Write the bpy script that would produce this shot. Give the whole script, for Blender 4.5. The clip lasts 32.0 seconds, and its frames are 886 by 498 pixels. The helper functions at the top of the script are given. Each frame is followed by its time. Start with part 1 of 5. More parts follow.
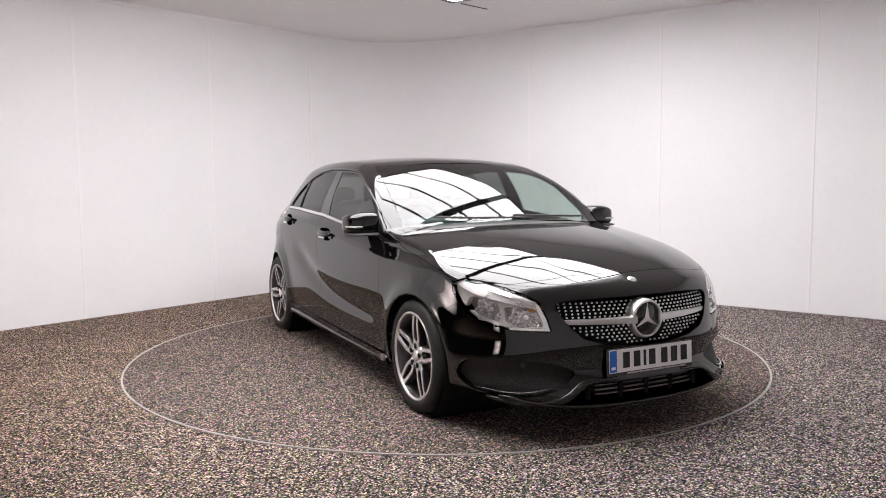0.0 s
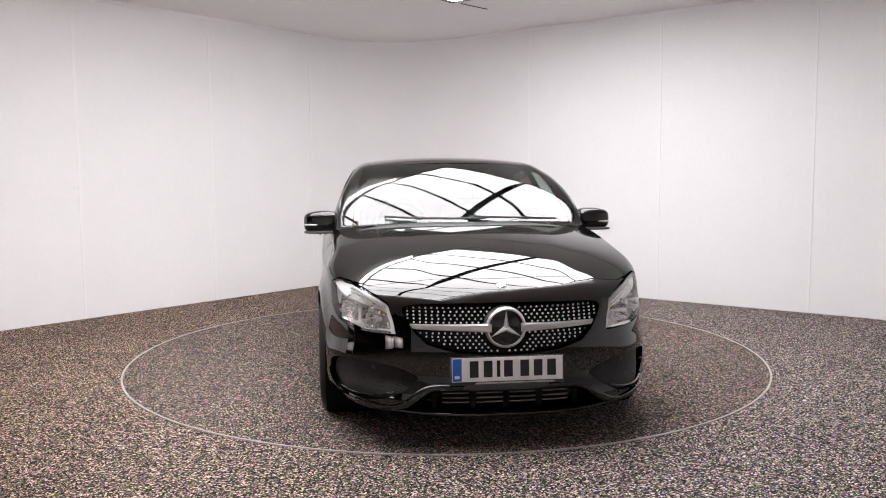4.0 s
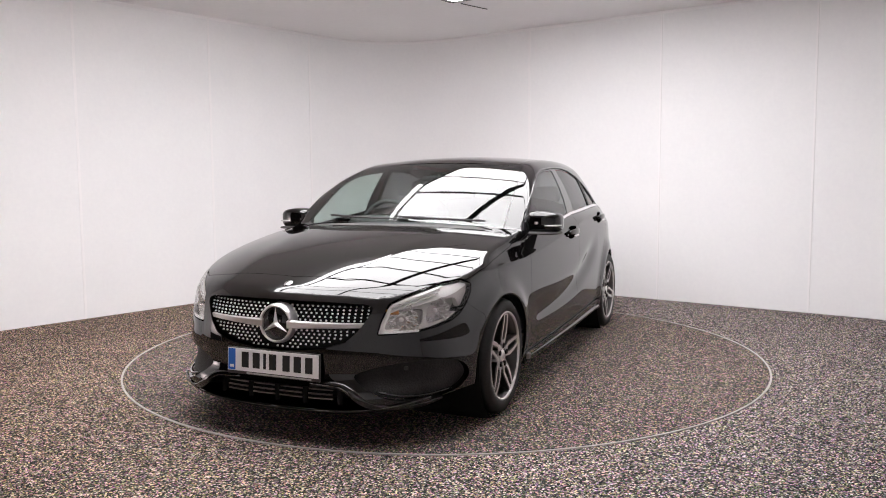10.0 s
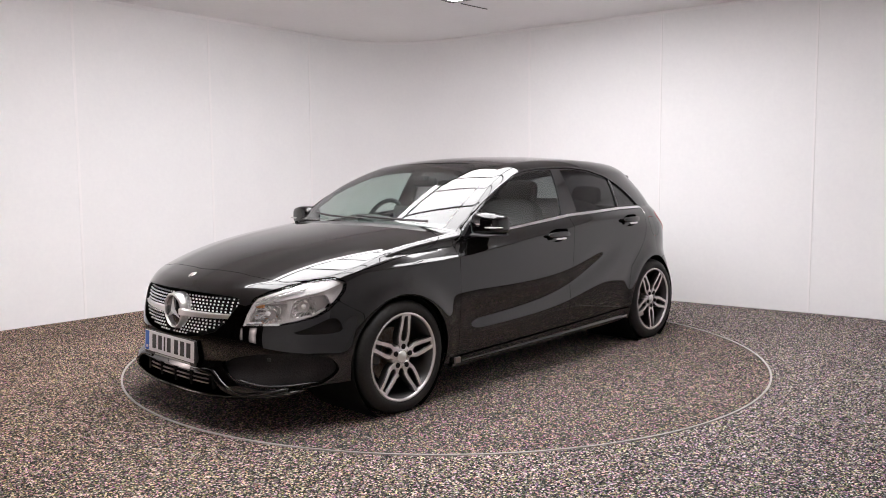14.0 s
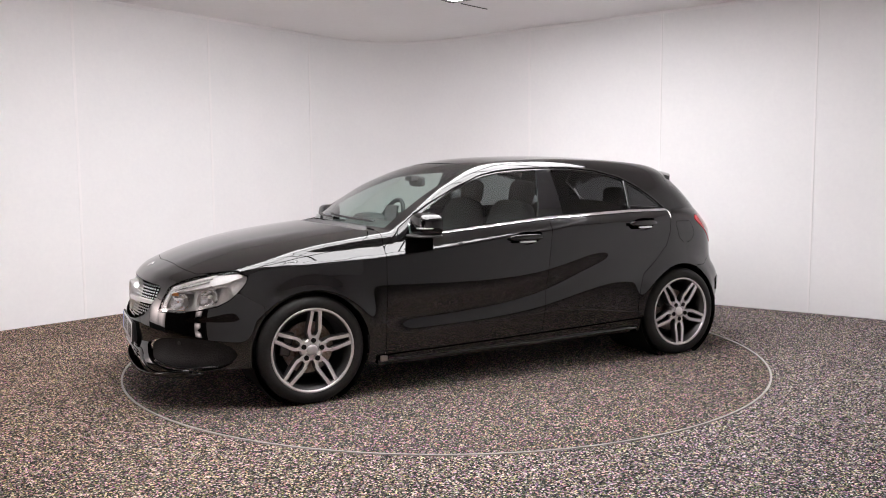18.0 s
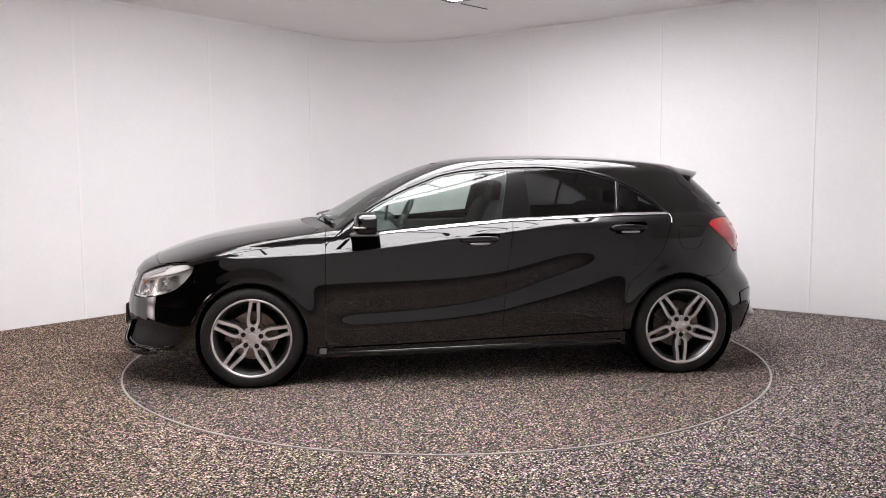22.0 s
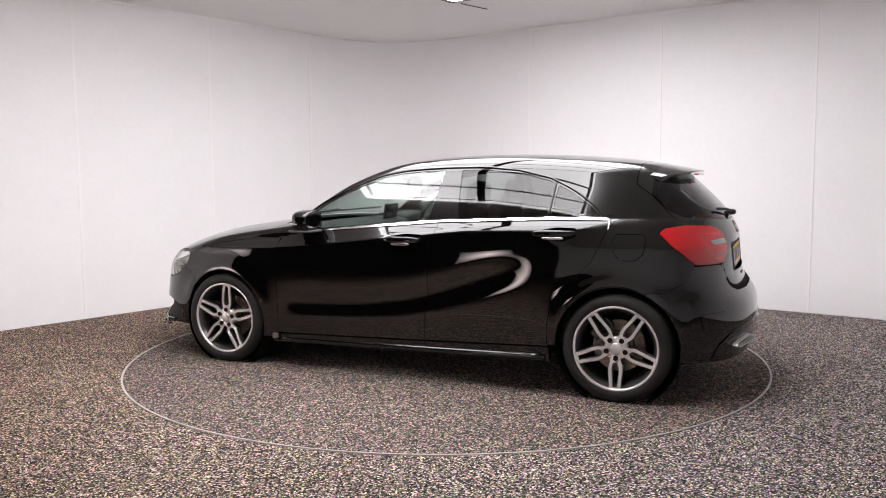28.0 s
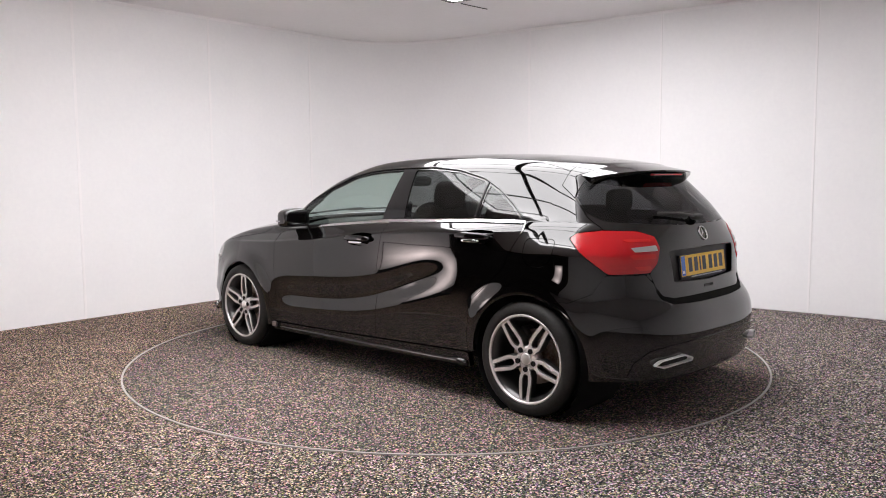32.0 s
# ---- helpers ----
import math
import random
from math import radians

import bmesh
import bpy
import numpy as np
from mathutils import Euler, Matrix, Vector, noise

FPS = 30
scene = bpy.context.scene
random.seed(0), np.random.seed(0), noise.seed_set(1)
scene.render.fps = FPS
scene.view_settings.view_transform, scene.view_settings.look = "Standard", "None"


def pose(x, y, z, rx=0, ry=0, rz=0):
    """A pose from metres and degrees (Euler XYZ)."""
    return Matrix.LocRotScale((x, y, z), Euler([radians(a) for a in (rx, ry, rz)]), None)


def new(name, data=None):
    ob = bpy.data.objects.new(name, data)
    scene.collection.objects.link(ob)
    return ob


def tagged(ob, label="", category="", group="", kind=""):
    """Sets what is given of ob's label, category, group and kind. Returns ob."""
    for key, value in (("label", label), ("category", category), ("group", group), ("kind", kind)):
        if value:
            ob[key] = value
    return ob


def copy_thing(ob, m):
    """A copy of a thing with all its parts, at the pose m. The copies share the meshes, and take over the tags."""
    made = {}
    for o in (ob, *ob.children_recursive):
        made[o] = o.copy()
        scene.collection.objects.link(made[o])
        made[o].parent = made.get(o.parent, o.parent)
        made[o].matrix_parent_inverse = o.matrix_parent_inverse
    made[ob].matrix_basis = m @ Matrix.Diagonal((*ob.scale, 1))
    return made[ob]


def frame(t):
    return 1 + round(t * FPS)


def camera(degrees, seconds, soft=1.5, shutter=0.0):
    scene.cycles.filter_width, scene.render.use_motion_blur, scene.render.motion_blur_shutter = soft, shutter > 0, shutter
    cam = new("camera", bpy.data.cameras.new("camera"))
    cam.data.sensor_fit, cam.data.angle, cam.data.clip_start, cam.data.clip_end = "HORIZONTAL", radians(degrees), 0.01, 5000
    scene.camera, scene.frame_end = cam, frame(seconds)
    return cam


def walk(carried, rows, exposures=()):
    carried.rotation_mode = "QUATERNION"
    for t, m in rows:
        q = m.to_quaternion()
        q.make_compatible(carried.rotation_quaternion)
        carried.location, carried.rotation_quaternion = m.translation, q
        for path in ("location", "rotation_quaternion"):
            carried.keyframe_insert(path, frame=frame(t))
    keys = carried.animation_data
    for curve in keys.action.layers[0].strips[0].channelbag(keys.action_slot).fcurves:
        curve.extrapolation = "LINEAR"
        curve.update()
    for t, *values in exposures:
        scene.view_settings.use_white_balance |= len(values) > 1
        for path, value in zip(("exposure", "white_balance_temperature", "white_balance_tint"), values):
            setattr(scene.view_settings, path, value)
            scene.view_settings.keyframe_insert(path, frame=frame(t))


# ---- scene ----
# The camera stands still on a tripod in front of the booth.
cam = camera(57.86, 32.0, soft=1.0)
EYE = Vector((0.0, -5.789, 1.281))
CAM_POSE = Matrix.Translation(EYE) @ pose(0, 0, 0, 90 - 5.252, 0, 0.163) @ pose(0, 0, 0, 0, 0, -0.374)
walk(cam, [(0.0, CAM_POSE), (32.0, CAM_POSE)], [(0.0, 0.26), (32.0, 0.26)])

# ---- light ----
CEIL = 2.89
world = bpy.data.worlds.new("outside_air")
world.use_nodes = True
scene.world = world
world.node_tree.nodes["Background"].inputs[0].default_value = (0.9, 0.93, 1.0, 1)
world.node_tree.nodes["Background"].inputs[1].default_value = 0.03


# ---- materials ----
def mat(name, base, rough=0.5, metal=0.0, coat=0.0, emit=None, power=0.0, trans=0.0, alpha=1.0, ior=1.5, spec=0.5):
    m = bpy.data.materials.new(name)
    m.use_nodes = True
    b = m.node_tree.nodes["Principled BSDF"]
    b.inputs["Base Color"].default_value = (*base, 1)
    b.inputs["Roughness"].default_value = rough
    b.inputs["Metallic"].default_value = metal
    b.inputs["Coat Weight"].default_value = coat
    b.inputs["Coat Roughness"].default_value = 0.02
    b.inputs["Transmission Weight"].default_value = trans
    b.inputs["Alpha"].default_value = alpha
    b.inputs["IOR"].default_value = ior
    b.inputs["Specular IOR Level"].default_value = spec
    if emit:
        b.inputs["Emission Color"].default_value = (*emit, 1)
        b.inputs["Emission Strength"].default_value = power
    return m


def node(m, kind, **values):
    n = m.node_tree.nodes.new(kind)
    for key, value in values.items():
        n.inputs[key.replace("_", " ")].default_value = value
    return n


def link(m, a, out, b, into):
    m.node_tree.links.new(a.outputs[out], b.inputs[into])


def grained(m, scale, lo, hi, bump=0.0, detail=4.0, rough=None, dist=0.002):
    """Colour variation between lo and hi on object space noise, with relief and roughness wear."""
    b = m.node_tree.nodes["Principled BSDF"]
    co = m.node_tree.nodes.new("ShaderNodeTexCoord")
    n1 = node(m, "ShaderNodeTexNoise", Scale=scale, Detail=detail)
    n2 = node(m, "ShaderNodeTexNoise", Scale=scale * 0.07, Detail=3.0)
    mix = m.node_tree.nodes.new("ShaderNodeMath")
    mix.operation = "ADD"
    link(m, co, "Object", n1, "Vector"), link(m, co, "Object", n2, "Vector")
    link(m, n1, "Fac", mix, 0), link(m, n2, "Fac", mix, 1)
    ramp = m.node_tree.nodes.new("ShaderNodeValToRGB")
    half = m.node_tree.nodes.new("ShaderNodeMath")
    half.operation = "MULTIPLY"
    half.inputs[1].default_value = 0.5
    link(m, mix, 0, half, 0), link(m, half, 0, ramp, "Fac")
    ramp.color_ramp.elements[0].position, ramp.color_ramp.elements[1].position = 0.36, 0.64
    ramp.color_ramp.elements[0].color, ramp.color_ramp.elements[1].color = (*lo, 1), (*hi, 1)
    link(m, ramp, "Color", b, "Base Color")
    if bump:
        bm_ = node(m, "ShaderNodeBump", Strength=bump, Distance=dist)
        link(m, n1, "Fac", bm_, "Height"), link(m, bm_, "Normal", b, "Normal")
    if rough:
        mr = node(m, "ShaderNodeMapRange", To_Min=rough[0], To_Max=rough[1])
        link(m, n2, "Fac", mr, "Value"), link(m, mr, "Result", b, "Roughness")
    return m


def carpet_material(name, speck, mean, keep=1.0, left_shade=False):
    """Loop-pile carpet in mixed black, grey and beige flecks."""
    m = mat(name, mean, 0.95, spec=0.15)
    b = m.node_tree.nodes["Principled BSDF"]
    co = m.node_tree.nodes.new("ShaderNodeTexCoord")
    v = node(m, "ShaderNodeTexVoronoi", Scale=speck)
    link(m, co, "Object", v, "Vector")
    sep = m.node_tree.nodes.new("ShaderNodeSeparateColor")
    link(m, v, "Color", sep, "Color")
    ramp = m.node_tree.nodes.new("ShaderNodeValToRGB")
    ramp.color_ramp.interpolation = "CONSTANT"
    stops = ((0.0, 0.01), (0.3, 0.05), (0.55, 0.14), (0.74, 0.34), (0.9, 0.68))
    while len(ramp.color_ramp.elements) < len(stops):
        ramp.color_ramp.elements.new(0.5)
    for e, (at, g) in zip(ramp.color_ramp.elements, stops):
        e.position = at
        g = 0.2 + (g - 0.2) * keep
        e.color = (g * mean[0] * 5, g * mean[1] * 5, g * mean[2] * 5, 1)
    link(m, sep, "Red", ramp, "Fac")
    hue = node(m, "ShaderNodeMix")
    hue.data_type = "RGBA"
    hue.blend_type = "OVERLAY"
    hue.inputs[0].default_value = 0.5
    link(m, ramp, "Color", hue, 6), link(m, v, "Color", hue, 7)
    big = node(m, "ShaderNodeTexNoise", Scale=0.9, Detail=3.0)
    link(m, co, "Object", big, "Vector")
    wear = node(m, "ShaderNodeMapRange", To_Min=0.8, To_Max=1.2)
    link(m, big, "Fac", wear, "Value")
    mul = node(m, "ShaderNodeMix")
    mul.data_type = "RGBA"
    mul.blend_type = "MULTIPLY"
    mul.inputs[0].default_value = 1.0
    link(m, hue, 2, mul, 6), link(m, wear, "Result", mul, 7)
    last = mul
    if left_shade:
        # the dimmer, warmer light on the left, put into the carpet colour
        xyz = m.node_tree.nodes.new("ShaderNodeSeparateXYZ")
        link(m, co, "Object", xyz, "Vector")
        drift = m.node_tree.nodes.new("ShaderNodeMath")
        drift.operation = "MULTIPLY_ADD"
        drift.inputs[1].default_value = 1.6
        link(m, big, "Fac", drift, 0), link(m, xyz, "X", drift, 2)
        shade_mask = node(m, "ShaderNodeMapRange", From_Min=-1.6, From_Max=2.2, To_Min=1.0, To_Max=0.0)
        link(m, drift, 0, shade_mask, "Value")
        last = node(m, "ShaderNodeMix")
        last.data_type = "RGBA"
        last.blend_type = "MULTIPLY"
        link(m, shade_mask, "Result", last, 0), link(m, mul, 2, last, 6)
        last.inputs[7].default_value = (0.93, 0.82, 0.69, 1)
    link(m, last, 2, b, "Base Color")
    bump = node(m, "ShaderNodeBump", Strength=0.6, Distance=0.004)
    link(m, v, "Distance", bump, "Height"), link(m, bump, "Normal", b, "Normal")
    return m


PAINT = mat("black_paint", (0.0012, 0.001, 0.001), 0.03, 0.0, 0.0, spec=0.8)
GLOSS = mat("gloss_black_trim", (0.006, 0.006, 0.007), 0.08, 0.0, 0.5)
PLASTIC = grained(mat("black_plastic", (0.02, 0.02, 0.02), 0.55), 400, (0.03, 0.028, 0.028), (0.048, 0.045, 0.045), 0.2)
RUBBER = grained(mat("tyre_rubber", (0.015, 0.015, 0.015), 0.6, spec=0.33), 90, (0.011, 0.0105, 0.01), (0.021, 0.02, 0.019), 0.15)
CHROME = mat("chrome", (0.85, 0.85, 0.86), 0.08, 1.0)
SATIN = mat("satin_silver", (0.8, 0.79, 0.78), 0.3, 0.85)
ALLOY = mat("machined_alloy", (0.82, 0.79, 0.78), 0.24, 0.6)
ALLOY_GREY = mat("grey_alloy_paint", (0.07, 0.068, 0.068), 0.3, 0.7, 0.4)
DISC = grained(mat("brake_disc", (0.35, 0.3, 0.27), 0.4, 0.9), 60, (0.2, 0.13, 0.09), (0.42, 0.38, 0.35))
COOLER = mat("dull_cooler_metal", (0.3, 0.26, 0.25), 0.4, 0.8)
DARK = mat("dark_void", (0.008, 0.0075, 0.0075), 0.9, spec=0.15)


def glass(name, tint, face=0.075):
    """A pane: tinted see-through with a clear reflection off its two faces."""
    m = bpy.data.materials.new(name)
    m.use_nodes = True
    t = m.node_tree
    t.nodes.remove(t.nodes["Principled BSDF"])
    clear = t.nodes.new("ShaderNodeBsdfTransparent")
    clear.inputs[0].default_value = (*tint, 1)
    shine = t.nodes.new("ShaderNodeBsdfGlossy")
    shine.inputs["Roughness"].default_value = 0.0
    edge = t.nodes.new("ShaderNodeLayerWeight")
    edge.inputs["Blend"].default_value = 0.5
    pw = t.nodes.new("ShaderNodeMath")
    pw.operation = "POWER"
    pw.inputs[1].default_value = 5.0
    fres = t.nodes.new("ShaderNodeMath")
    fres.operation = "MULTIPLY_ADD"
    fres.inputs[1].default_value, fres.inputs[2].default_value = 1.0 - face, face
    t.links.new(edge.outputs["Facing"], pw.inputs[0])
    t.links.new(pw.outputs[0], fres.inputs[0])
    mix = t.nodes.new("ShaderNodeMixShader")
    t.links.new(fres.outputs[0], mix.inputs[0])
    t.links.new(clear.outputs[0], mix.inputs[1])
    t.links.new(shine.outputs[0], mix.inputs[2])
    t.links.new(mix.outputs[0], t.nodes["Material Output"].inputs[0])
    return m


GLASS = glass("clear_glass", (0.73, 0.83, 0.79), 0.11)
SCREEN = glass("windscreen_glass", (0.74, 0.84, 0.81), 0.11)
PRIVACY = glass("privacy_glass", (0.2, 0.205, 0.21), 0.05)
LENS = glass("clear_lens", (0.97, 0.97, 0.97), 0.06)
RED_LENS = mat("red_lens", (0.5, 0.008, 0.013), 0.06, 0.0, 0.6)
RED_GLOW = mat("red_reflector", (0.75, 0.02, 0.02), 0.12, 0.2)
AMBER = mat("amber_lens", (0.7, 0.3, 0.1), 0.15)
REFLECTOR = mat("lamp_reflector", (0.9, 0.9, 0.9), 0.1, 0.8, spec=0.9)
GUIDE = grained(mat("light_guide", (0.9, 0.89, 0.88), 0.15, 0.0, spec=0.9), 60, (0.85, 0.84, 0.83), (0.95, 0.94, 0.93), 0.3)
STAR = mat("brushed_silver", (0.88, 0.87, 0.86), 0.3, 0.25, spec=0.8)
STUD = mat("bright_stud", (0.95, 0.95, 0.95), 0.3, 0.1, spec=0.8)
LAMP_SILVER = mat("lamp_silver", (0.7, 0.67, 0.65), 0.22, 0.3, spec=0.8)
INTAKE_MESH = grained(mat("intake_mesh", (0.02, 0.02, 0.02), 0.6, spec=0.3), 140, (0.012, 0.011, 0.011), (0.028, 0.026, 0.026), 0.9, 1.0, dist=0.004)
LAMP_GREY = mat("lamp_bezel", (0.5, 0.49, 0.48), 0.35, 0.35)
FABRIC = grained(mat("seat_fabric", (0.03, 0.03, 0.03), 0.9), 200, (0.025, 0.024, 0.024), (0.05, 0.048, 0.048), 0.3)
TRIM = grained(mat("cabin_trim", (0.025, 0.025, 0.025), 0.6), 300, (0.018, 0.018, 0.018), (0.03, 0.03, 0.03), 0.2)
PLATE_WHITE = mat("plate_white", (0.95, 0.94, 0.95), 0.35)
PLATE_YELLOW = mat("plate_yellow", (0.95, 0.6, 0.03), 0.35)
PLATE_BLUE = mat("plate_blue", (0.03, 0.16, 0.62), 0.3)
INK = mat("black_ink", (0.01, 0.01, 0.01), 0.4)
PALE_INK = mat("grey_ink", (0.5, 0.5, 0.5), 0.4)
WALL = grained(mat("white_wall_panel", (0.8, 0.8, 0.8), 0.6), 30, (0.88, 0.87, 0.88), (0.91, 0.9, 0.905), 0.02, rough=(0.5, 0.7))
WALL_TRIM = mat("panel_trim_white", (0.93, 0.91, 0.915), 0.4)
CEILING = grained(mat("white_ceiling", (0.7, 0.69, 0.69), 0.8), 20, (0.88, 0.865, 0.87), (0.91, 0.895, 0.9), 0.02)
LIGHT_PANEL = mat("lit_ceiling_fabric", (0.9, 0.9, 0.9), 0.6, emit=(1.0, 0.975, 0.993), power=7.5)
SEAM = mat("seam_grey", (0.74, 0.73, 0.73), 0.6)
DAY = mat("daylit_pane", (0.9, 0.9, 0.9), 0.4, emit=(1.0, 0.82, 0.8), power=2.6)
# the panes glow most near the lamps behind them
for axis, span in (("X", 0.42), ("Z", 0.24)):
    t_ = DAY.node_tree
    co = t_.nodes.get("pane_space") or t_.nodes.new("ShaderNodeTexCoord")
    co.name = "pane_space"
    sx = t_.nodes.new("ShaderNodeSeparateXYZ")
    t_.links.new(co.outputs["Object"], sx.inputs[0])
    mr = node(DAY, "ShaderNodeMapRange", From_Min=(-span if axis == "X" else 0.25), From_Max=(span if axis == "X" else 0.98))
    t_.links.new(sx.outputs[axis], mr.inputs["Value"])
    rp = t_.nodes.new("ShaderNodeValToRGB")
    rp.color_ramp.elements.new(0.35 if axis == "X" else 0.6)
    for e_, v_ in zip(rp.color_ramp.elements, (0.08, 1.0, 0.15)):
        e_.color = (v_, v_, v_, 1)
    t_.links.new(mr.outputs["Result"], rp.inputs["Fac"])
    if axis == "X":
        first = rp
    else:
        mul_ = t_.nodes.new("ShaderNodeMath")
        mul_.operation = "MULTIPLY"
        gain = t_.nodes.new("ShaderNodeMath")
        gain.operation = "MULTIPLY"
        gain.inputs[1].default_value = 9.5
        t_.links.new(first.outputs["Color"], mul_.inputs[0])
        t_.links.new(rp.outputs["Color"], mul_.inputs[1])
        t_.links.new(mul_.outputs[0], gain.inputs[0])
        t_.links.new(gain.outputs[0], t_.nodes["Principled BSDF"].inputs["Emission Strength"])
STRUT = mat("dark_strut", (0.02, 0.02, 0.02), 0.5)
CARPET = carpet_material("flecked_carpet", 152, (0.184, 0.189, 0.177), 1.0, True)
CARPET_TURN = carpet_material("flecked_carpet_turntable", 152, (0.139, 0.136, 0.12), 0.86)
HALL = grained(mat("hall_wall_grey", (0.08, 0.08, 0.08), 0.8), 3, (0.05, 0.048, 0.046), (0.09, 0.086, 0.084), 0.05)
RING = grained(mat("ring_trim", (0.4, 0.38, 0.36), 0.45, 0.3), 40, (0.3, 0.28, 0.26), (0.45, 0.43, 0.41))


# ---- mesh helpers ----
def mesh_object(name, bm, material, smooth=False):
    me = bpy.data.meshes.new(name)
    bm.to_mesh(me)
    bm.free()
    me.materials.append(material)
    if smooth:
        me.shade_smooth()
    return new(name, me)


def part(name, bm, material, parent, label="", smooth=False, m=None):
    ob = mesh_object(name, bm, material, smooth)
    ob.parent = parent
    if m is not None:
        ob.matrix_basis = m
    return tagged(ob, label)


def empty(name, m=None):
    ob = new(name)
    ob.empty_display_size = 0.1
    if m is not None:
        ob.matrix_basis = m
    return ob


def box_bm(x0, x1, y0, y1, z0, z1, bevel=0.0, bm=None):
    bm = bm or bmesh.new()
    m = Matrix.Translation(((x0 + x1) / 2, (y0 + y1) / 2, (z0 + z1) / 2)) @ Matrix.Diagonal((x1 - x0, y1 - y0, z1 - z0, 1))
    r = bmesh.ops.create_cube(bm, size=1, matrix=m)
    if bevel:
        es = list({e for v in r["verts"] for e in v.link_edges})
        bmesh.ops.bevel(bm, geom=es, offset=bevel, segments=2, profile=0.5, affect="EDGES")
    return bm


def lathe_bm(profile, steps=64, bm=None, m=None):
    """Turn a profile of (radius, height) round the y axis."""
    bm = bm or bmesh.new()
    rows = []
    for k in range(steps):
        a = 2 * math.pi * k / steps
        rows.append([bm.verts.new((r * math.cos(a), h, r * math.sin(a))) for r, h in profile])
    for k in range(steps):
        p, q = rows[k], rows[(k + 1) % steps]
        for i in range(len(profile) - 1):
            bm.faces.new((p[i], p[i + 1], q[i + 1], q[i]))
    if m is not None:
        bm.transform(m)
    return bm


def tube_bm(points, radius, sides=8, bm=None):
    """A round bar along a line of points."""
    bm = bm or bmesh.new()
    pts = [Vector(q) for q in points]
    rings = []
    for i, q in enumerate(pts):
        d = (pts[min(i + 1, len(pts) - 1)] - pts[max(i - 1, 0)]).normalized()
        u = d.orthogonal().normalized() if abs(d.z) > 0.9 else d.cross(Vector((0, 0, 1))).normalized()
        w = d.cross(u)
        rings.append([bm.verts.new(q + radius * (u * math.cos(a) + w * math.sin(a))) for a in [2 * math.pi * k / sides for k in range(sides)]])
    for a, b in zip(rings, rings[1:]):
        for k in range(sides):
            bm.faces.new((a[k], a[(k + 1) % sides], b[(k + 1) % sides], b[k]))
    bm.faces.new(rings[0][::-1]), bm.faces.new(rings[-1])
    return bm


def prism_bm(outline, depth, bm=None):
    """Extrude a flat outline (x, z) along y from 0 to depth."""
    bm = bm or bmesh.new()
    a = [bm.verts.new((x, 0, z)) for x, z in outline]
    b = [bm.verts.new((x, depth, z)) for x, z in outline]
    bm.faces.new(a), bm.faces.new(b[::-1])
    for i in range(len(a)):
        j = (i + 1) % len(a)
        bm.faces.new((a[j], a[i], b[i], b[j]))
    bmesh.ops.recalc_face_normals(bm, faces=bm.faces)
    return bm
# ---- the booth ----
def smooth_path(corners, radius, step=0.12):
    """A polyline with its inner corners rounded."""
    pts = [Vector((*corners[0], 0))]
    for a, b, c, r in zip(corners, corners[1:], corners[2:], radius):
        a, b, c = (Vector((*q, 0)) for q in (a, b, c))
        u, w = (a - b).normalized(), (c - b).normalized()
        cut = r / math.tan(u.angle(w) / 2)
        p0, p2 = b + u * cut, b + w * cut
        n = max(4, int(cut * 2 / step))
        for k in range(n + 1):
            s = k / n
            pts.append(p0 * (1 - s) ** 2 + b * 2 * s * (1 - s) + p2 * s * s)
    pts.append(Vector((*corners[-1], 0)))
    return pts


def wall_bm(pts, z0, z1, thick=0.06):
    """An upright wall along a plan line; its room side lies on the line's right."""
    bm = bmesh.new()
    rows = []
    for i, q in enumerate(pts):
        d = (pts[min(i + 1, len(pts) - 1)] - pts[max(i - 1, 0)]).normalized()
        out = Vector((-d.y, d.x, 0)) * thick
        rows.append([bm.verts.new(v) for v in (q + Vector((0, 0, z0)), q + Vector((0, 0, z1)), q + out + Vector((0, 0, z1)), q + out + Vector((0, 0, z0)))])
    for a, b in zip(rows, rows[1:]):
        for k in range(4):
            bm.faces.new((a[k], a[(k + 1) % 4], b[(k + 1) % 4], b[k]))
    bm.faces.new(rows[0]), bm.faces.new(rows[-1][::-1])
    bmesh.ops.recalc_face_normals(bm, faces=bm.faces)
    return bm


ROUND = smooth_path([(-3.95, 0.62), (-0.72, 4.47), (3.98, 1.02), (4.3, -2.2)], [1.1, 0.75], 0.1)
wall = tagged(mesh_object("wall_back", wall_bm(ROUND, 0, CEIL), WALL, True), "white glossy panelled booth wall with rounded corners", "wall", kind="structure")
# plain white walls close the booth round the camera; at the left it opens to a dark hall
FRONT_LINE = [Vector((*q, 0)) for q in ((4.55, -6.7), (-3.3, -6.7))]
wall3 = tagged(mesh_object("wall_front", wall_bm(FRONT_LINE, 0, CEIL), WALL), "plain white wall behind the camera, closing the booth", "wall", kind="structure")
LEFT_LINE = [Vector((*q, 0)) for q in ((-4.6, -1.75), (-4.6, 0.1), (-4.01, 0.66))]
wall5 = tagged(mesh_object("wall_left", wall_bm(LEFT_LINE, 0, CEIL), WALL), "plain white side wall beside the entrance", "wall", kind="structure")
HALL_LINE = [Vector((*q, 0)) for q in ((-3.36, -6.76), (-3.36, -9.0), (-9.0, -9.0), (-9.0, -1.6), (-4.66, -1.6))]
wall6 = tagged(mesh_object("wall_hall", wall_bm(HALL_LINE, 0, CEIL), HALL), "dark grey wall of the hall outside the entrance", "wall", kind="structure")
wall4 = tagged(mesh_object("wall_side", wall_bm([Vector((4.36, -2.2, 0)), Vector((4.55, -6.7, 0))], 0, CEIL), WALL), "plain white side wall in front of the booth", "wall", kind="structure")
